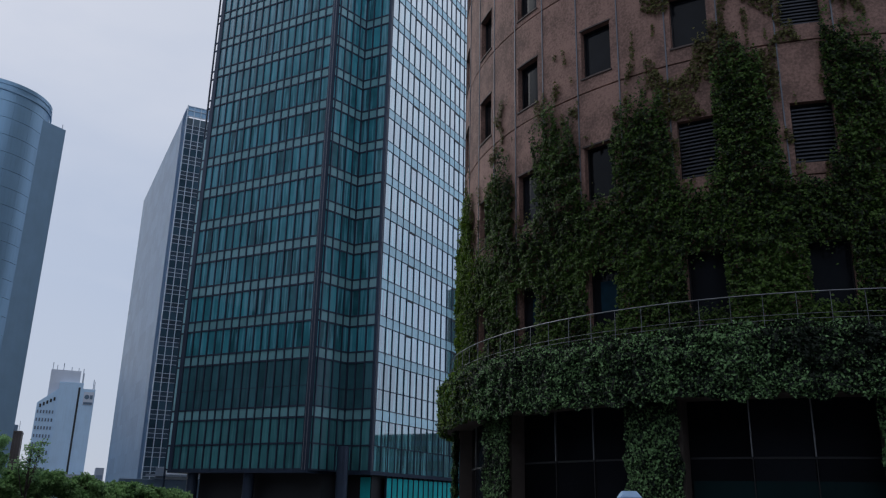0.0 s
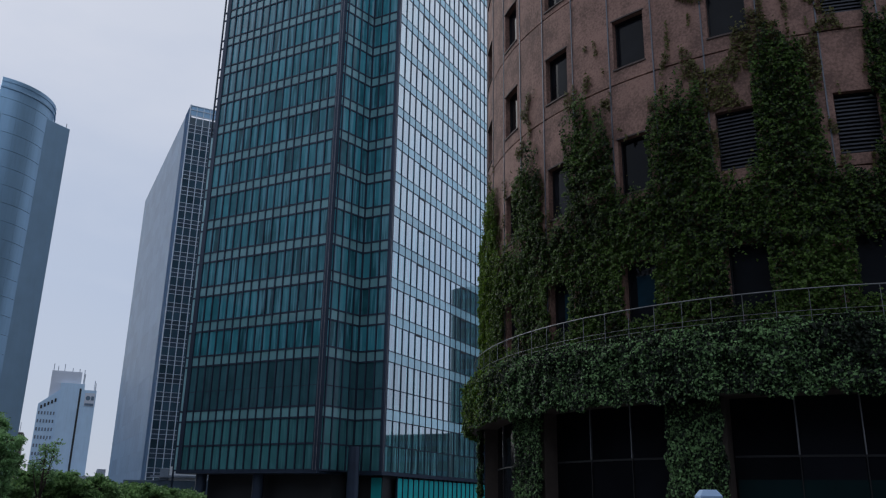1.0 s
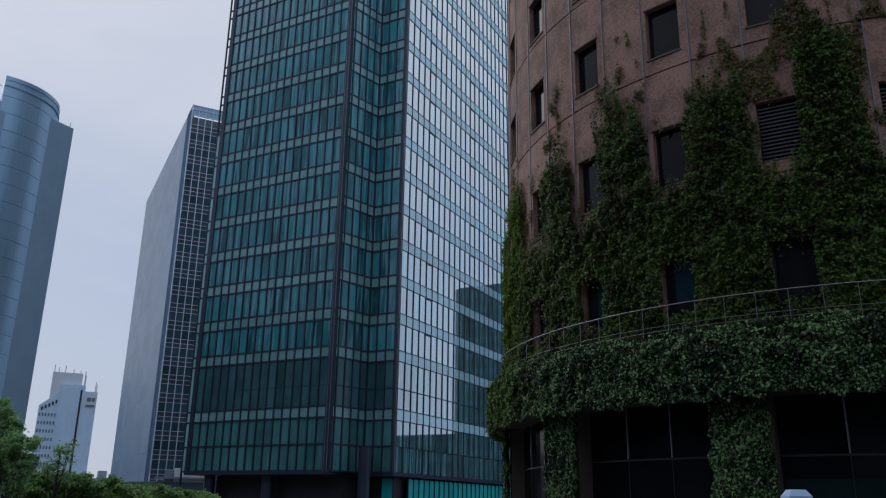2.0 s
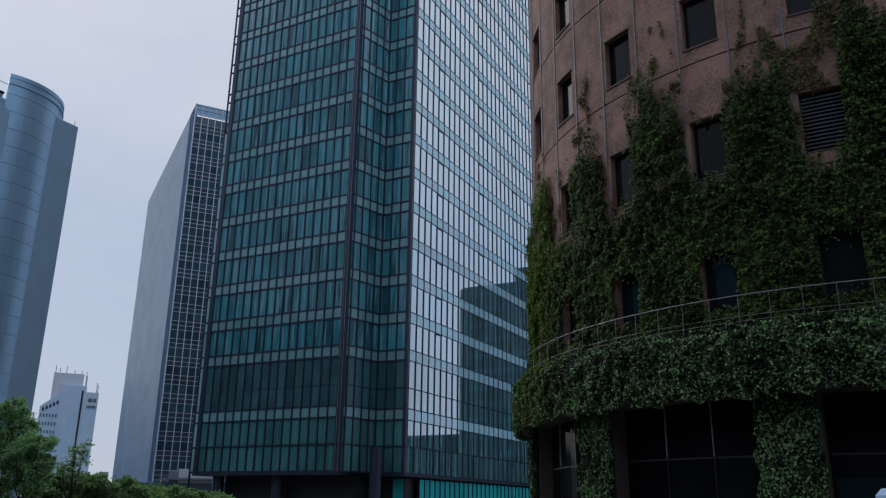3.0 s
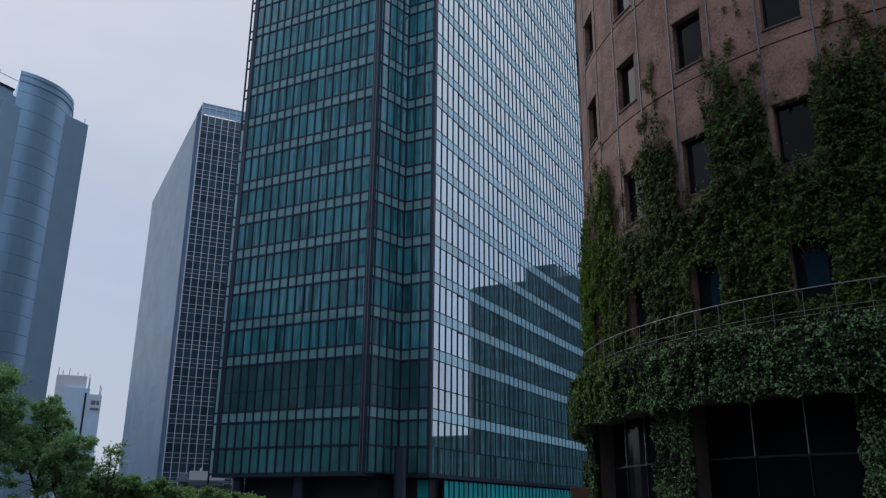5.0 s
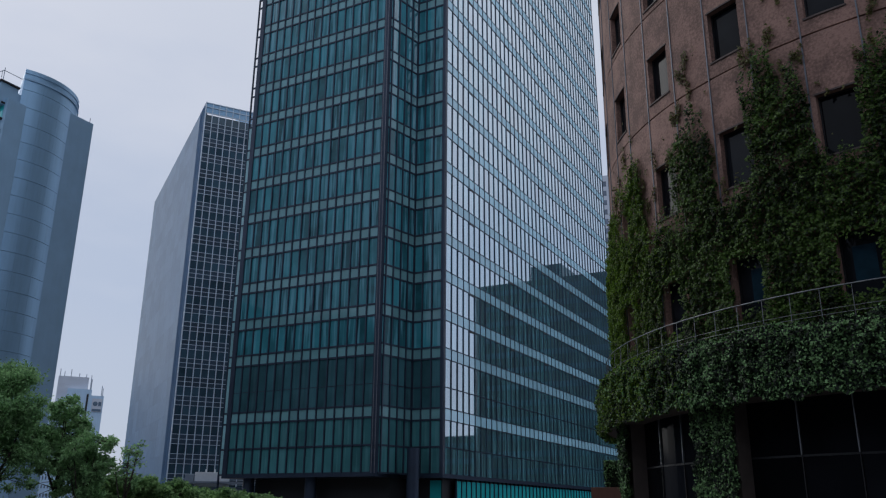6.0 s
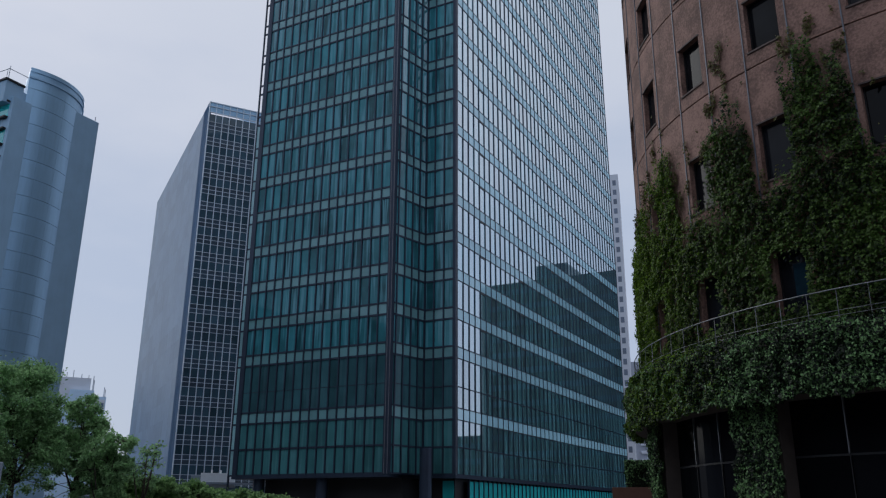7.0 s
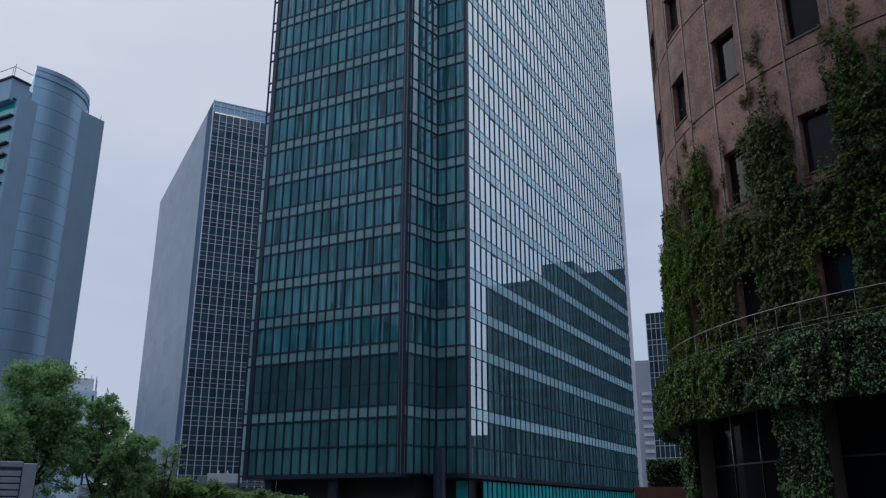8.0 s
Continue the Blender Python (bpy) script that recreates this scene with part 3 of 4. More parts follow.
    part("planter_soil", Shape().arc(-180, 180, 16.7, 17.35, 7.4, 7.55, 120), SOIL, hall)

    # ground floor: piers, mullions and dark shop panes
    part("floor_slab", Shape().arc(-180, 180, 0.5, 16.3, 0.15, 0.2, 60), STONE_DARK, hall)
    pier = Shape().arc(-3.4, 3.0, 15.6, 16.75, 0.15, 5.4, 4).mesh("pier", STONE_DARK)
    bar = Shape().arc(-0.075, 0.075, 16.05, 16.2, 3.5, 5.4, 1).mesh("mullion", STEEL)
    foot = Shape().arc(-0.06, 0.06, 16.06, 16.18, 0.2, 3.43, 1).mesh("mullion", FRAME_DARK)
    film = Shape().arc(3.3, 24.2, 16.135, 16.145, 0.25, 2.72, 10).mesh("window_film", FILM_TEAL)
    rail = Shape().arc(-10.7, 10.4, 16.06, 16.15, 3.43, 3.5, 6).mesh("transom", FRAME_DARK)
    for i in range(13):
        a = -98.9 + 4 * BAY * (i - 3)
        part("pier", pier, None, hall, "", spin(a))
        if -170 < a < -40:
            for b in (10.4, 17.3):
                part("mullion", bar, None, hall, "slim pale metal mullion", spin(a + b))
                part("mullion", foot, None, hall, "", spin(a + b))
            if -100 < a < -98:
                part("window_film", film, None, hall, "dark teal film on the lower panes", spin(a))
            part("transom", rail, None, hall, "", spin(a + 2 * BAY))
        for b0, b1 in ((3.05, 10.28), (10.52, 17.18), (17.42, 24.25)):
            part("shop_pane", Shape().arc(b0, b1, 16.09, 16.13, 0.2, 5.4, 3), PANE_SHOP, hall, "", spin(a))
    return hall


build_round()


def build_handrail():
    rail = thing("handrail", CX, CY, 7.5, 0, "thin steel handrail on the planter ring", "handrail")
    r = 17.3
    for z, w, name in ((1.23, 0.022, "top_rail"), (0.5, 0.009, "lower_rail"), (0.33, 0.009, "lower_rail")):
        pts = [(r * math.cos(radians(a)), r * math.sin(radians(a)), z) for a in range(-180, 1, 2)]
        part(name, Shape().tube(pts, w, 6), STEEL, rail, smooth=True)
    me = Shape().tube([(r, 0, 0), (r, 0, 1.22)], 0.011, 6).mesh("post", STEEL)
    for i in range(52):
        part("post", me, None, rail, "", spin(-179 + 3.46 * i))


build_handrail()


# ---- ivy ----
def at_round(a, r, z):
    return np.stack([CX + r * np.cos(a), CY + r * np.sin(a), z], -1)


def ivy_top(a):
    """Height that the dense ivy reaches at an angle in degrees."""
    a = np.asarray(a, float)
    knots = [(-175, 14.5), (-152, 15.0), (-146, 16.3), (-142.5, 17.2), (-140, 17.0), (-138.2, 13.9), (-131.5, 13.8), (-130.3, 16.4), (-126.2, 17.8),
             (-123.4, 17.3), (-122.6, 13.7), (-117.6, 13.4), (-117.0, 18.6), (-112.8, 17.9), (-109.0, 16.8), (-108.4, 14.0), (-103.6, 13.5),
             (-103.0, 15.9), (-101.5, 17.5), (-95.6, 17.6), (-94.7, 13.5), (-90.0, 13.5), (-89.2, 18.8), (-83.5, 18.5), (-81.0, 13.4), (-76.8, 13.4),
             (-75.8, 19.5), (-69.0, 18.5), (-67.5, 13.8), (-62.5, 13.8), (-62.0, 18.0), (-50.0, 17.5), (-35.0, 17.0)]
    return np.interp(a, [k[0] for k in knots], [k[1] for k in knots])


def clear_of_windows(a, z, rng):
    """False in front of the window openings, but for some leaves that hang over their edges."""
    bay = np.mod(a - BAY0, 2 * BAY)
    inside = (bay > 0.95) & (bay < 5.5)
    over = np.zeros(len(a), bool)
    for k in (0, 1, 2, 3):
        lo, hi = WINDOW_ROWS[k]
        hang = np.where(k == 0, 0.12, 0.2)
        over |= inside & (z > lo + rng.exponential(hang, len(a))) & (z < hi - rng.exponential(0.12, len(a)))
    return ~over


def wobble(a, z, scale, seed):
    return np.array([noise.noise((x * 0.37 * scale + seed, y * scale, seed * 1.7)) for x, y in zip(a, z)])


def build_ivy():
    rng = np.random.default_rng(7)
    n = 400000
    a = rng.uniform(-172, -42, n)
    z = rng.uniform(7.4, 22.3, n)
    top = ivy_top(a) + 0.5 * wobble(a, z, 0.9, 3.0) + 1.5 * wobble(a, z * 0.12, 1.9, 31.0) + 0.1
    patchy = wobble(a, z, 0.55, 11.0)
    fade = rng.random(n) < np.clip((top - z) / 1.5 + 0.08, 0, 1) ** 0.8
    keep = (z < top) & (fade | (z < 12.8)) & clear_of_windows(a, z, rng) & ((z < 12.4) | (patchy > -0.42) | (rng.random(n) < 0.35))
    # thin shoots that climb above the dense growth
    thin = (z > top) & (z < top + 3.0) & (wobble(a, z * 0.35, 2.4, 21.0) > 0.12 + 0.1 * (z - top)) & clear_of_windows(a, z, rng) & (rng.random(n) < 0.42)
    # broken cover over the bays between the louvres
    broken = (a > -98) & (a < -70) & (z > 16.0) & (z < 22.5) & (patchy > 0.02) & clear_of_windows(a, z, rng) & (rng.random(n) < 0.35)
    broken &= ~((a > -81.2) & (a < -76.2) & (z < 18.4))
    labels = {"wall_ivy": "dense dark green ivy on the round wall", "skylit_ivy": "yellow-green ivy, skylight of the open side in its colour",
              "climbing_shoots": "sparse dry ivy shoots on the granite panels"}
    # yellow-green leaves on the drum's open side, its skylight put into the colour
    young = keep & (rng.random(n) < np.clip((-130.0 - a) / 18.0, 0, 0.72))
    for name, take, mat, size in (("wall_ivy", keep & ~young, IVY_WALL, (0.06, 0.115)), ("skylit_ivy", young, IVY_SKYLIT, (0.06, 0.11)), ("climbing_shoots", (thin | broken) & ~keep, IVY_DRY, (0.06, 0.12))):
        aa, zz = np.radians(a[take]), z[take]
        m = len(aa)
        lump = 0.2 + 0.22 * wobble(np.degrees(aa), zz, 2.6, 5.0) + 0.16 * wobble(np.degrees(aa), zz, 6.5, 9.0) if "ivy" in name else 0.05 * np.ones(m)
        r = RW + 0.03 + np.clip(lump + rng.normal(0, 0.05, m), 0.02, 0.5)
        out = np.stack([np.cos(aa), np.sin(aa), np.zeros(m)], -1)
        normal = out + rng.normal(0, 0.36, (m, 3)) + np.array([0, 0, 0.6])
        me = leaf_cloud(name, at_round(aa, r, zz), normal, rng.uniform(*size, m), mat, rng, 1.25, True)
        tagged(new(name, me), labels[name], "ivy", "", "stuff")
    # dark sheet beneath the leaves: shade between them is put into its colour
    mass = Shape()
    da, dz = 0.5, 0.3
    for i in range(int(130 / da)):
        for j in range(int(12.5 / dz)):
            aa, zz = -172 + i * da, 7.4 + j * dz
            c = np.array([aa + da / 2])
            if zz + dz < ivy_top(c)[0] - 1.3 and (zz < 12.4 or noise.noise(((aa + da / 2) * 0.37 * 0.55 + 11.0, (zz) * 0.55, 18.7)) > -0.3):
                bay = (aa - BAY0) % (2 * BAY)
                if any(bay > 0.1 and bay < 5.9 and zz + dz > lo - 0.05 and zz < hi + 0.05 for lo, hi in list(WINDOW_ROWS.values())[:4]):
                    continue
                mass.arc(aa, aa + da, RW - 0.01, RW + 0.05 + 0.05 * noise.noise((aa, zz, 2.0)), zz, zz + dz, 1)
    tagged(part("ivy_stems", mass, IVY_MASS), "dark sheet under the ivy, leaf shade in its colour", "ivy", "", "stuff")


build_ivy()


def build_shrubs():
    rng = np.random.default_rng(12)
    n = 165000
    a = rng.uniform(-190, -15, n)
    u = rng.random(n)
    lower = 5.25 + 0.35 * wobble(a, u * 0 + 1, 2.0, 6.0)
    z = lower + (7.75 + 0.25 * wobble(a, u * 0, 1.6, 9.0) - lower) * u
    bulge = 0.26 + 0.3 * wobble(a, z, 1.7, 4.0) + 0.14 * wobble(a, z, 5.0, 14.0)
    top = z > 7.45
    r = np.where(top, rng.uniform(16.9, 17.65, n), 17.42 + np.clip(bulge + rng.normal(0, 0.06, n), 0.02, 0.6))
    aa = np.radians(a)
    out = np.stack([np.cos(aa), np.sin(aa), np.zeros(n)], -1)
    normal = out * np.where(top, 0.4, 1.0)[:, None] + rng.normal(0, 0.5, (n, 3)) + np.array([0, 0, 0.5])
    # more leaves of the skylit tone towards the open side
    size, yellower = rng.uniform(0.05, 0.105, n), rng.random(n) < np.clip((-128.0 - a) / 25.0 + 0.06, 0, 0.45)
    for take, mat, label in ((~yellower, IVY_SHRUB, "dense trailing green shrubs over the planter ring"), (yellower, IVY_SKYLIT, "light yellow-green leaves over the planter ring")):
        me = leaf_cloud("planter_shrubs", at_round(aa, r, z)[take], normal[take], size[take], mat, rng)
        tagged(new("planter_shrubs", me), label, "shrub", "", "stuff")
    for i in range(6):
        c = -99.4 + 4 * BAY * (i - 2)
        m = 20000
        a = c + rng.uniform(-4.3, 4.3, m)
        z = rng.uniform(0.3, 5.6, m)
        keep = np.abs(a - c) < 3.5 + 0.7 * wobble(a, z, 1.5, 3.0 + i)
        a, z = np.radians(a[keep]), z[keep]
        m = len(a)
        r = 16.8 + np.clip(0.18 + 0.15 * wobble(np.degrees(a), z, 2.2, 8.0) + rng.normal(0, 0.05, m), 0.01, 0.5)
        out = np.stack([np.cos(a), np.sin(a), np.zeros(m)], -1)
        me = leaf_cloud("pier_ivy", at_round(a, r, z), out + rng.normal(0, 0.45, (m, 3)) + np.array([0, 0, 0.1]), rng.uniform(0.05, 0.105, m), IVY_SHRUB, rng)
        tagged(new("pier_ivy", me), "green ivy hanging over a stone pier", "ivy", "piers of the round building", "stuff")


build_shrubs()


# ---- grey slab tower with a gridded end ----
def build_slab_tower():
    ob = thing("slab_tower", -82.7, 154.8, 0, 55.2, "tall grey slab tower with a white gridded end", "office building")
    h, w, d, rise = 89.95, 42.9, 72.5, 4.09
    part("body", Shape().box(0.15, 0.25, 0, w, d, h - 4), CLAD_GREY, ob)
    panel = Shape().box(0.0, 0.012, 0.012, 0.16, d / 12 - 0.012, rise - 0.012).mesh("wall_panel", PANEL_GREY)
    for i in range(12):
        for j in range(22):
            part("wall_panel", panel, None, ob, "", Matrix.Translation((0, i * d / 12, j * rise)))
    for i in range(9):
        part("rib", Shape().box(-0.1, 0.3 + i * 0.75, 0, 0.02, 0.4 + i * 0.75, h), PANEL_GREY, ob)
    step, floors, storey = 1.53, 22, 3.83
    pane = Shape().box(0.06, 0.14, 0, step - 0.06, 0.2, 1.85).mesh("pane", GRID_PANE)
    for j in range(floors):
        z = 2.62 + j * storey
        for i in range(13):
            part("pane", pane, None, ob, "", Matrix.Translation((i * step, 0, z + 1.94)))
        part("far_window_band", Shape().box(13 * step, 0.14, z + 1.94, w, 0.2, z + 3.79), GRID_PANE, ob)
        for k in (0.04, 0.99):
            part("spandrel_band", Shape().box(0.06, 0.12, z + k, w, 0.2, z + k + 0.87), GRID_BAND, ob)
    for i in range(29):
        part("mullion", Shape().box(i * step - 0.085, -0.05, 0, i * step + 0.085, 0.2, h), GRID_WHITE, ob)
    for j in range(floors):
        for k in (0, 0.95, 1.9):
            part("transom", Shape().box(0, 0.0, 2.62 + j * storey + k - 0.04, w, 0.2, 2.62 + j * storey + k + 0.04), GRID_WHITE, ob)
    for z in (h - 2.75, h - 1.3, h - 0.25):
        part("transom", Shape().box(0, 0, z, w, 0.25, z + 0.16), GRID_WHITE, ob)
    part("parapet", Shape().box(0.17, 0.2, h - 4.2, 0.4, d, h), PANEL_GREY, ob)
    part("crown_glass", Shape().box(0.2, 0.16, h - 2.7, w, 0.2, h - 0.25), CLAD_BLUE, ob, "pale blue screen glass at the crown")
    part("plant_room", Shape().box(9.0, 6.0, h - 4, 22, 40, h + 2.2), PALE_WALL, ob)


build_slab_tower()


# ---- blue-grey tower with a rounded corner ----
def build_drum_tower():
    ob = thing("drum_tower", -63.6, 98.8, 0, 0, "blue-grey clad tower with a rounded corner shaft", "office building")
    h = 60.3
    part("shaft_core", Shape().arc(-29, 160, 0.05, 8.15, 0, h - 0.6, 64), DRUM_GREY, ob)
    skin = Shape().arc(0.04, 18.96, 8.1, 8.3, 0.03, 2.57, 5).mesh("cladding_panel", CLAD_BLUE)
    for j in range(23):
        for i in range(8):
            part("cladding_panel", skin, None, ob, "", Matrix.Translation((0, 0, j * 2.6)) @ spin(-29 + 19 * i))
    part("cornice", Shape().arc(-29, 160, 7.9, 8.45, h - 1.6, h - 1.35, 64), DRUM_GREY, ob)
    part("cap", Shape().arc(-29, 160, 0.1, 8.4, h - 0.6, h, 64), CLAD_BLUE, ob)
    part("wing", bevelled(-20, 2, 0, 7.35, 7.95, 57.06, 0.05), DRUM_GREY, ob, "flat grey wing behind the shaft")
    block = part("front_block", bevelled(-24, -7.5, 0, 10.1, -4.8, 53.5, 0.05), DRUM_GREY, ob, "grey block with deep window bays")
    part("body", Shape().box(-24, -5.85, 0, 4.0, 2.0, 54.0), DRUM_GREY, ob)
    part("link_block", Shape().box(-2.0, -5.95, 0, 7.2, -3.6, 56.2), DRUM_GREY, ob)
    part("setback_block", bevelled(-24, -8.5, 52.5, 9.5, -5.9, 56.0, 0.05), DRUM_GREY, ob, "setback top storey with a dark coping")
    part("coping", Shape().box(-24, -8.7, 55.6, 9.7, -5.88, 55.85), FRAME_DARK, ob)
    part("parapet_rail", Shape().tube([(-20, -8.7, 57.0), (10.0, -8.7, 57.0), (10.0, -5.9, 57.0)], 0.05, 5), METAL_GREY, ob)
    for i in range(10):
        part("rail_post", Shape().tube([(-20 + 3.3 * i, -8.7, 56.0), (-20 + 3.3 * i, -8.7, 57.0)], 0.04, 5), METAL_GREY, ob)
    for j in range(11):
        for i in range(5):
            x, z = 9.6 - i * 4.9, 11.4 + j * 3.9
            w = part("window", Shape().box(x - 3.6, -8.0, z, x, -7.48, z + 0.25).box(x - 3.6, -8.0, z + 2.25, x, -7.48, z + 2.5), FRAME_DARK, block)
            part("pane", Shape().box(x - 3.5, -7.53, z + 0.2, x - 0.1, -7.49, z + 2.2), TEAL_LOW, w)
    for x, y, z0, z1 in ((-2, 3, 60, 64.5), (4, 6, 57, 58.2), (7, 7.5, 57, 57.9), (9, -8, 56, 58)):
        part("mast", Shape().tube([(x, y, z0), (x, y, z1)], 0.05, 5), METAL_GREY, ob)


build_drum_tower()


# ---- pale office block far off ----
def build_pale_block():
    ob = thing("pale_office_block", -203.8, 223.1, 0, 52.2, "pale blue-white office block with roof antennas", "office building")
    part("body", Shape().box(0, 0, 0, 7.8, 16, 41.2), PALE_WALL, ob)
    part("side_part", Shape().box(7.8, 0.05, 0, 11.9, 16, 39.2), PALE_WALL, ob)
    shaft = Shape().hexa([(-6.2, 0.5, 0), (0, 0.5, 0), (0, 16, 0), (-6.2, 16, 0), (-6.2, 0.5, 33.6), (0, 0.5, 38.8), (0, 16, 38.8), (-6.2, 16, 33.6)])
    part("sloped_part", shaft, PALE_WALL, ob, "white part with a rising roofline")
    part("plant_room", Shape().box(-3.4, 2.0, 34.0, 6.4, 11, 45.6), PALE_TRIM, ob)
    # near-black strip on the wall face: the recess's shade is its colour
    part("recess", Shape().box(6.3, -0.06, 4, 6.95, 0.02, 39.6), DARK_SLOT, ob, "dark vertical strip for the shade of a recess")
    for j in range(10):
        for i in range(6):
            part("window", Shape().box(-5.8 + i * 0.95, 0.4, 30.0 - j * 2.75, -5.35 + i * 0.95, 0.52, 31.1 - j * 2.75), DIM_PANE, ob)
    for i in range(5):
        part("opening", Shape().box(-5.4 + i * 1.05, 0.38, 32.0 + i * 0.62, -4.8 + i * 1.05, 0.53, 33.2 + i * 0.62), DARK_SLOT, ob)
    sign = part("sign", Shape().box(8.3, -0.12, 33.6, 11.6, -0.02, 38.2), PALE_TRIM, ob)
    part("sign_disc", Shape().tube([(9.4, -0.2, 36.4), (9.4, -0.12, 36.4)], 0.8, 16), CLAD_GREY, sign)
    part("sign_bar", Shape().box(10.4, -0.2, 35.7, 11.3, -0.12, 37.1), CLAD_GREY, sign)
    part("sign_bar", Shape().box(8.5, -0.2, 33.8, 11.4, -0.12, 34.6), CLAD_GREY, sign)
    for x, z, hgt in ((-3.0, 45.6, 2.6), (-1.6, 45.6, 1.8), (0.5, 45.6, 2.6), (3.2, 45.6, 1.4), (7.2, 41.2, 5.4), (7.5, 41.2, 4.0), (11.1, 39.2, 3.8), (11.5, 39.2, 3.0), (5.5, 45.6, 1.2)):
        part("antenna", Shape().tube([(x, 3, z), (x, 3, z + hgt)], 0.13, 5), METAL_GREY, ob)


build_pale_block()


def build_brown_block():
    ob = thing("brown_office_block", -229.7, 230.0, 0, 52.2, "dark brown office block with narrow vertical fins", "office building")
    part("body", Shape().box(-16, 0, 0, 0, 12, 24.6), STONE_DARK, ob)
    for i in range(16):
        part("fin", Shape().box(-15.9 + i, -0.25, 0, -15.65 + i, 0.02, 24.6), SILL, ob)
    part("parapet", bevelled(-16.1, -0.3, 24.6, 0.1, 12, 25.3, 0.05), STONE_DARK, ob)
    part("roof_tank", bevelled(-5.0, 2, 25.3, -1.8, 5, 27.6, 0.1), CLAD_GREY, ob, "grey roof tank")
    part("mast", Shape().tube([(-1.2, 2, 25.3), (-1.2, 2, 29.0)], 0.1, 5), METAL_GREY, ob)


def build_low_block():
    ob = thing("low_grey_block", -183.4, 230.0, 0, 52.2, "low pale grey block with banded windows", "building")
    part("tall_part", Shape().box(-2.6, 0, 0, 0, 10, 12.0), PALE_GREY, ob)
    part("low_part", Shape().box(-12, 0.3, 0, -2.6, 10, 9.6), PALE_GREY, ob)
    for j in range(3):
        part("window_band", Shape().box(-11.6, 0.22, 2.2 + j * 2.6, -2.8, 0.32, 3.4 + j * 2.6), DIM_PANE, ob)
    for j in range(3):
        part("window_band", Shape().box(-2.3, -0.06, 2.6 + j * 2.9, -0.3, 0.02, 3.8 + j * 2.9), DIM_PANE, ob)


build_brown_block()
build_low_block()


# ---- towers seen past the end of the glass tower ----
def build_far_tower():
    ob = thing("white_apartment_tower", -36.0, 322.3, 0, 14.0, "white apartment tower with small dark windows", "apartment building")
    part("body", Shape().box(-20, 0, 0, 0.6, 24, 126.4), PALE_TRIM, ob)
    for j in range(32):
        for i in range(4):
            part("window", Shape().box(-1.6 - i * 2.6, -0.06, 2.5 + j * 3.85, -0.3 - i * 2.6, 0.02, 4.6 + j * 3.85), DIM_PANE, ob)


def build_hazy_tower():
    ob = thing("pale_grey_tower", -45.0, 351.0, 0, 14.0, "pale grey apartment tower with balconies", "apartment building")
    part("body", Shape().box(0, 0, 0, 14, 20, 58.6), PALE_GREY, ob)
    for j in range(15):
        part("balcony", Shape().box(4.2, -1.0, 1.5 + j * 3.1, 9.0, 0.02, 2.7 + j * 3.1), PALE_TRIM, ob)


def build_grid_office():
    ob = thing("grid_office", 2.1, 190.0, 0, 0, "dark glass office building with a pale grid", "office building")
    low, top, tall, wide = 10.2, 38.9, 48.8, 38.0
    part("body", Shape().box(0.1, 0.2, low, 9.0, 30, top), GRID_BAND, ob)
    part("main_body", Shape().box(9.0, 0.2, 0.0, wide, 30, tall), DARK_FRONT, ob)
    part("rounded_end", Shape().arc(-90, 0, 0.1, 3.6, 0.0, tall, 10), DARK_FRONT, ob, "", Matrix.Translation((wide, 3.8, 0)))
    part("plant_room", Shape().box(21.5, 4, tall, 28.5, 16, 53.0), GRID_BAND, ob)
    part("undercroft", Shape().box(0.5, 1.0, 0, 9.0, 30, low), BLACK, ob)
    step, floor = 0.9, 3.18
    for j in range(9):
        z = low + 0.1 + j * floor
        for i in range(10):
            for k, size in ((0.1, 0.85), (1.05, 2.03)):
                part("pane", Shape().box(i * step + 0.05, 0.12, z + k, (i + 1) * step - 0.05, 0.2, z + k + size), GRID_PANE, ob)
    for i in range(11):
        part("mullion", Shape().box(i * step - 0.05, 0, low, i * step + 0.05, 0.2, top), GRID_WHITE, ob)
    for j in range(10):
        for k in (0.05, 1.0):
            z = min(low + 0.1 + j * floor + k, top - 0.06)
            part("transom", Shape().box(0, 0.03, z - 0.05, 9.0, 0.2, z + 0.05), GRID_WHITE, ob)
    for j in range(14):
        part("spandrel", Shape().box(9.2, 0.1, 2.0 + j * 3.4, wide, 0.22, 3.2 + j * 3.4), GRID_BAND, ob)


def build_street_office(x0, y0, x1, y1, h, label):
    """Plain banded office beyond the round building, seen only mirrored in the long glass side."""
    ob = thing("banded_office", x0, y0, 0, 0, label, "office building")
    part("body", Shape().box(0, 0.2, 0, x1 - x0, y1 - y0, h), DARK_FRONT, ob)
    for j in range(int(h / 3.6)):
        part("spandrel", Shape().box(0.1, 0, 1.6 + j * 3.6, x1 - x0 - 0.1, 0.3, 2.9 + j * 3.6), GRID_BAND, ob)


build_street_office(46.0, 212, 104.0, 232, 19.0, "low dark banded office building beyond the round building")
build_far_tower()
build_hazy_tower()
build_grid_office()


# ---- plain fronts behind and beside the walk, out of view, added to cut skylight ----
for x0, x1, y0, y1, h in ((-70, -20, -62, -40, 46), (-18, 30, -60, -38, 58), (33, 75, -64, -40, 50), (78, 130, -60, -38, 44), (112, 140, -30, 60, 30), (-110, -78, -60, -8, 52), (-112, -80, -4, 96, 46)):
    # unseen mass: darkens the round front and what the panes mirror
    w = part("street_front", Shape().box(x0, y0, 0, x1, y1, h), PLAIN)
    tagged(w, "plain grey unseen block added to cut skylight", "building", "street fronts", "structure")


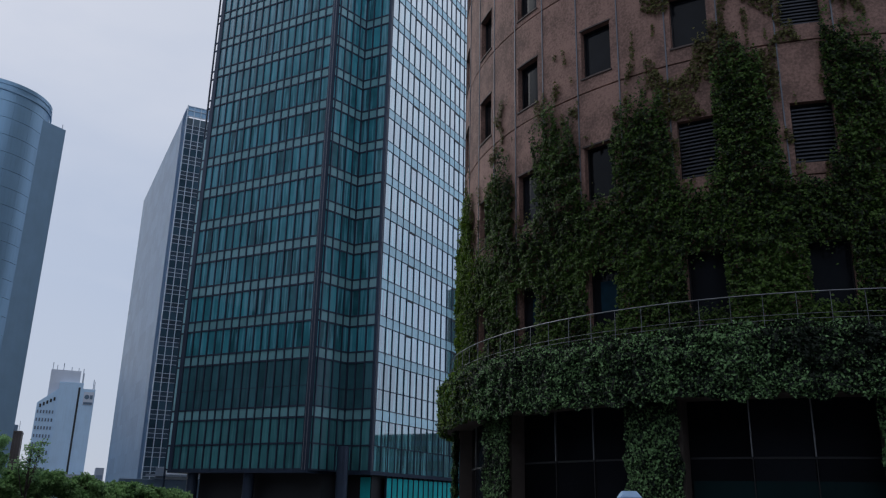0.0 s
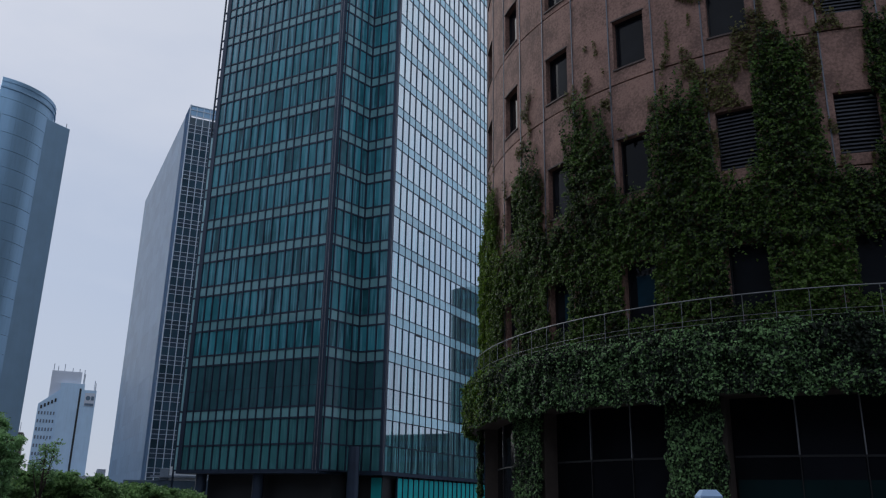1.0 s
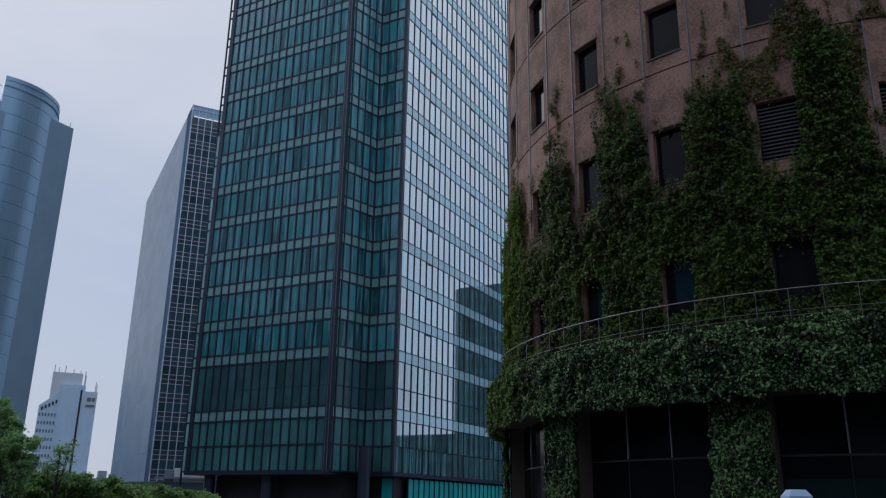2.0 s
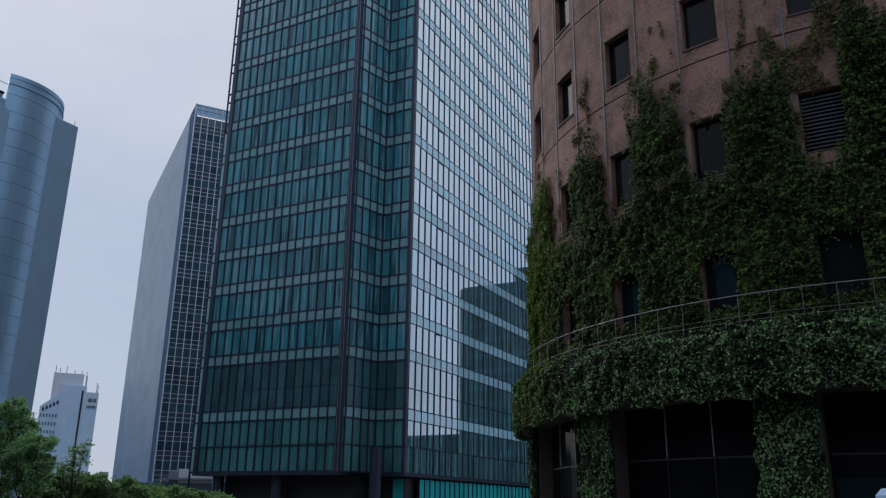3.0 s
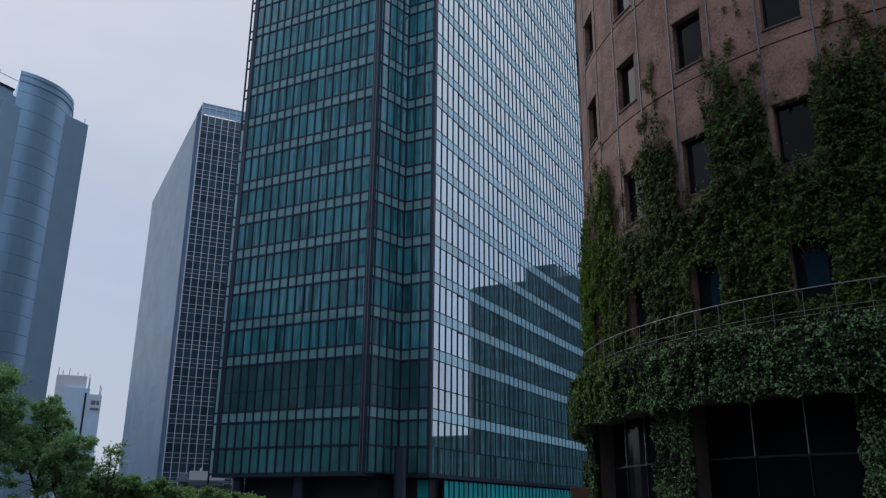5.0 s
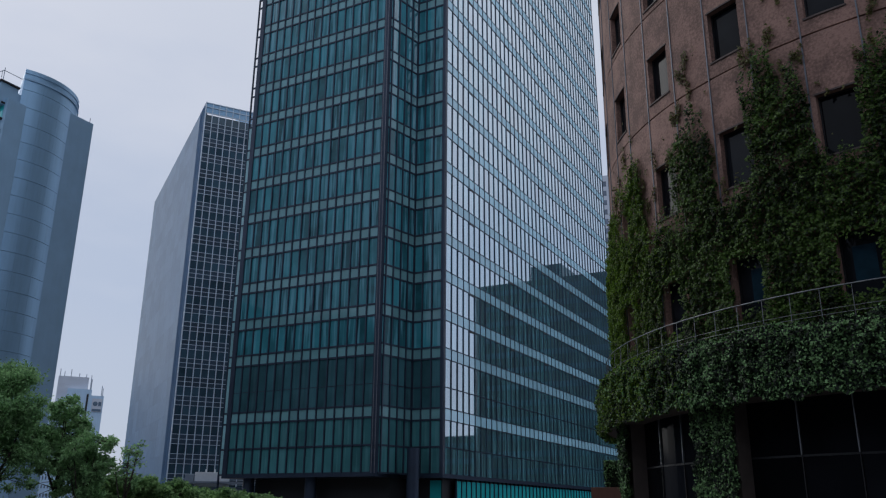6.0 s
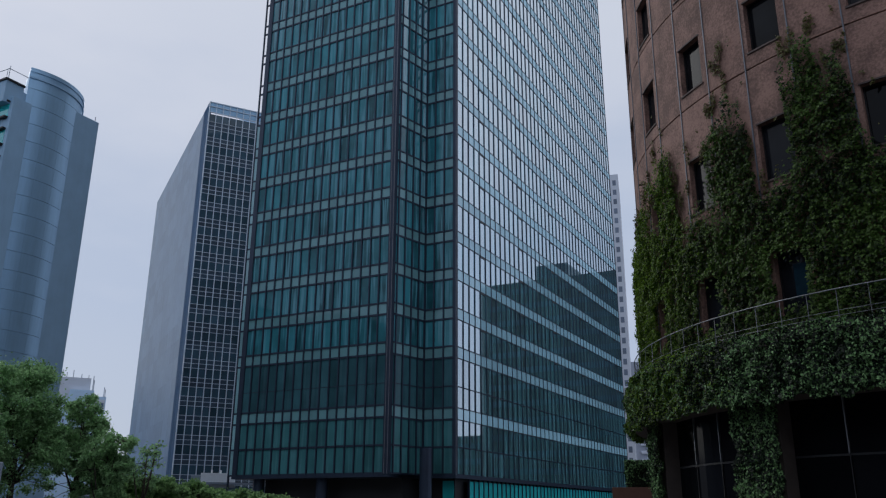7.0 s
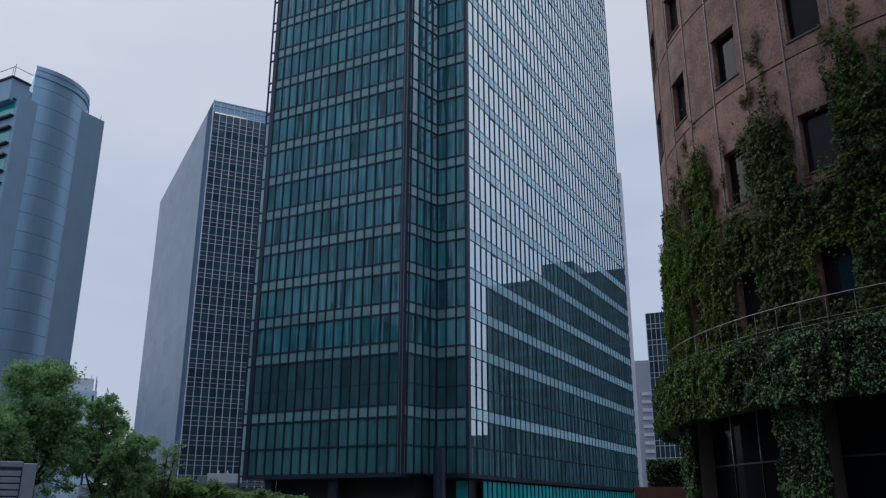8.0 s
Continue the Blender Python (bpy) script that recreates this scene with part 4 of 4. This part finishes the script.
# ---- low structures ----
def build_garden_wall():
    ob = thing("garden_wall", 25.40, 87.47, 0, 14.0, "low brown wall with a clipped hedge on top", "wall")
    top = 3.22
    part("wall", bevelled(0, 0, 0, 7.0, 1.0, top, 0.03), BRICK_BROWN, ob)
    rng = np.random.default_rng(3)
    n = 9000
    p = np.stack([rng.uniform(0.9, 6.9, n), rng.uniform(0.1, 0.95, n), top + 1.75 * rng.random(n) ** 0.7], -1)
    me = leaf_cloud("hedge", p, rng.normal(0, 0.6, (n, 3)) + np.array([0, -0.5, 0.5]), rng.uniform(0.08, 0.16, n), IVY_SHRUB, rng)
    part("hedge", me, None, ob, "dark green hedge")
    # dark filling, with the shade inside the hedge put into its colour
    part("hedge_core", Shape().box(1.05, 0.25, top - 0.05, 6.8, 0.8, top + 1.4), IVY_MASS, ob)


def build_post():
    ob = thing("street_post", 47.95, 47.75, 0, 28, "square pale blue street post with a tapered cap", "post")
    part("shaft", bevelled(-0.17, -0.17, 0, 0.17, 0.17, 1.86, 0.015), POST_BLUE, ob)
    part("collar", bevelled(-0.2, -0.2, 1.86, 0.2, 0.2, 1.95, 0.012), POST_BLUE, ob)
    part("cap", Shape().hexa([(-0.19, -0.19, 1.95), (0.19, -0.19, 1.95), (0.19, 0.19, 1.95), (-0.19, 0.19, 1.95),
                              (-0.12, -0.12, 2.05), (0.12, -0.12, 2.05), (0.12, 0.12, 2.05), (-0.12, 0.12, 2.05)]), POST_BLUE, ob, "pale blue tapered cap")


def build_louvre_box():
    ob = thing("louvred_enclosure", 21.12, 46.51, 0, 54, "grey metal equipment enclosure with louvred sides", "equipment box")
    part("corner_post", bevelled(-0.32, -0.06, 0, 0.0, 0.26, 2.76, 0.015), METAL_GREY, ob)
    part("top_rail", bevelled(-4.0, -0.06, 2.66, -0.32, 0.06, 2.8, 0.015), METAL_GREY, ob)
    part("back", Shape().box(-4.0, 0.08, 0, -0.32, 0.16, 2.66), CLAD_GREY, ob)
    slat = bevelled(-4.0, -0.04, 0, -0.34, 0.05, 0.13, 0.01).mesh("slat", METAL_GREY)
    for i in range(15):
        part("slat", slat, None, ob, "", Matrix.Translation((0, 0, 0.2 + i * 0.16)))


def build_podium():
    ob = thing("podium_roof", -63.6, 140.3, 0, 42.2, "low grey podium with white rooftop units", "building")
    part("deck", bevelled(-6, 0.6, 0, 14, 12, 5.4, 0.1), CLAD_GREY, ob)
    part("roof_edge", Shape().box(-1.5, -0.4, 5.9, 13, 0.6, 6.25), METAL_GREY, ob)
    part("roof_unit", bevelled(1.6, 0.6, 5.4, 7.4, 3.0, 7.8, 0.05), WHITE_PAINT, ob, "white rooftop unit")
    part("roof_unit", bevelled(0.0, 0.6, 5.4, 1.45, 3.0, 7.4, 0.05), METAL_GREY, ob)
    for x in (3.4, 4.9):
        part("vent_pipe", Shape().tube([(x, 1.0, 7.7), (x, 1.0, 8.3)], 0.14, 8), WHITE_PAINT, ob)


build_garden_wall()
build_post()
build_louvre_box()
build_podium()


# ---- trees and bushes ----
def grow(name, x, y, height, spread, seed, label, clumps=46, leaves=260, leaf=0.17, mat=TREE_LEAF, low=0.3, category="tree"):
    """A tapered trunk, limbs that fork to the clumps, and a loose uneven crown of single leaves."""
    rng = np.random.default_rng(seed)
    ob = thing(name, x, y, 0, 0, label, category)
    trunk = [(0, 0, 0), (0.08, 0.03, height * 0.22), (-0.06, 0.1, height * 0.45), (0.06, 0, height * 0.8)]
    wood = Shape().tube(trunk, [height * 0.02, height * 0.016, height * 0.011, 0.015], 8)
    lobes = []
    for i in range(7):
        u, ang = rng.uniform(0.45, 0.9), i * 2.4 + rng.uniform(-0.4, 0.4)
        lobes.append((np.array([spread * 0.62 * math.cos(ang) * (1.25 - u * 0.6), spread * 0.62 * math.sin(ang) * (1.25 - u * 0.6), height * u]), spread * rng.uniform(0.38, 0.6)))
    lobes.append((np.array([0.05, 0.0, height * 0.84]), spread * 0.5))
    for c, r in lobes:
        wood.tube([(0, 0, height * 0.3), tuple(c * (0.5, 0.5, 0) + (0, 0, height * 0.16 + c[2] * 0.42)), tuple(c)], [height * 0.009, height * 0.006, 0.012], 5)
    places, normals = [], []
    for i in range(clumps):
        if rng.random() < 0.3:
            c0, r0 = np.array([0, 0, height * rng.uniform(low, 0.75)]), spread * 0.8
        else:
            c0, r0 = lobes[rng.integers(len(lobes))]
        d = rng.normal(size=3)
        d /= np.linalg.norm(d)
        c = c0 + d * r0 * rng.uniform(0.35, 1.0) * (1, 1, 0.75)
        c[2] = min(max(c[2], height * low * 0.8), height * 0.97)
        wood.tube([tuple(c0), tuple((c0 + c) / 2 + (0, 0, 0.05)), tuple(c)], [0.022, 0.014, 0.006], 4)
        m = int(leaves * rng.uniform(0.5, 1.4))
        q = c + rng.normal(size=(m, 3)) * spread * rng.uniform(0.045, 0.1) * (1.1, 1.1, 0.85)
        places.append(q)
        normals.append(rng.normal(0, 0.7, (m, 3)) + np.array([0, 0, 0.8]))
    part("trunk", wood, BARK, ob, "dark grey trunk and limbs", smooth=True)
    places, normals = np.concatenate(places), np.concatenate(normals)
    part("crown", leaf_cloud("crown", places, normals, rng.uniform(leaf * 0.6, leaf * 1.25, len(places)), mat, rng, 1.5, True), None, ob, "crown of small green leaves")
    return ob


LABEL_TREE = "leafy green street tree with a rounded uneven crown"
grow("tree", 6.6, 57.1, 8.7, 2.35, 1, LABEL_TREE, 290, 120, 0.095)
grow("tree", 7.2, 53.6, 6.7, 2.4, 2, LABEL_TREE, 240, 120, 0.095)
grow("tree", 6.9, 60.3, 7.3, 1.85, 3, LABEL_TREE, 180, 110, 0.095)
grow("tree", 9.8, 59.5, 5.2, 1.45, 4, "small green street tree with a loose crown", 140, 95, 0.095)
grow("sapling", 7.3, 64.2, 5.4, 1.1, 5, "thin young tree with sparse whorls of leaves", 130, 9, 0.1, low=0.25)
for k, (px, py, top, wide) in enumerate(((5.0, 64.8, 3.2, 1.8), (4.6, 67.6, 3.1, 1.7), (5.7, 69.1, 2.9, 1.7), (5.4, 71.9, 2.6, 1.7), (6.8, 73.3, 2.6, 1.6), (6.7, 76.2, 2.3, 1.6), (-1.3, 75.4, 3.0, 1.4), (1.6, 75.3, 2.8, 1.3))):
    tagged(grow("bush", px, py, top * 1.06, wide, 40 + k, "dense green street bush with lighter tips", 120, 120, 0.15, BUSH_LEAF, 0.12, "bush"), "", "", "bushes along the street")
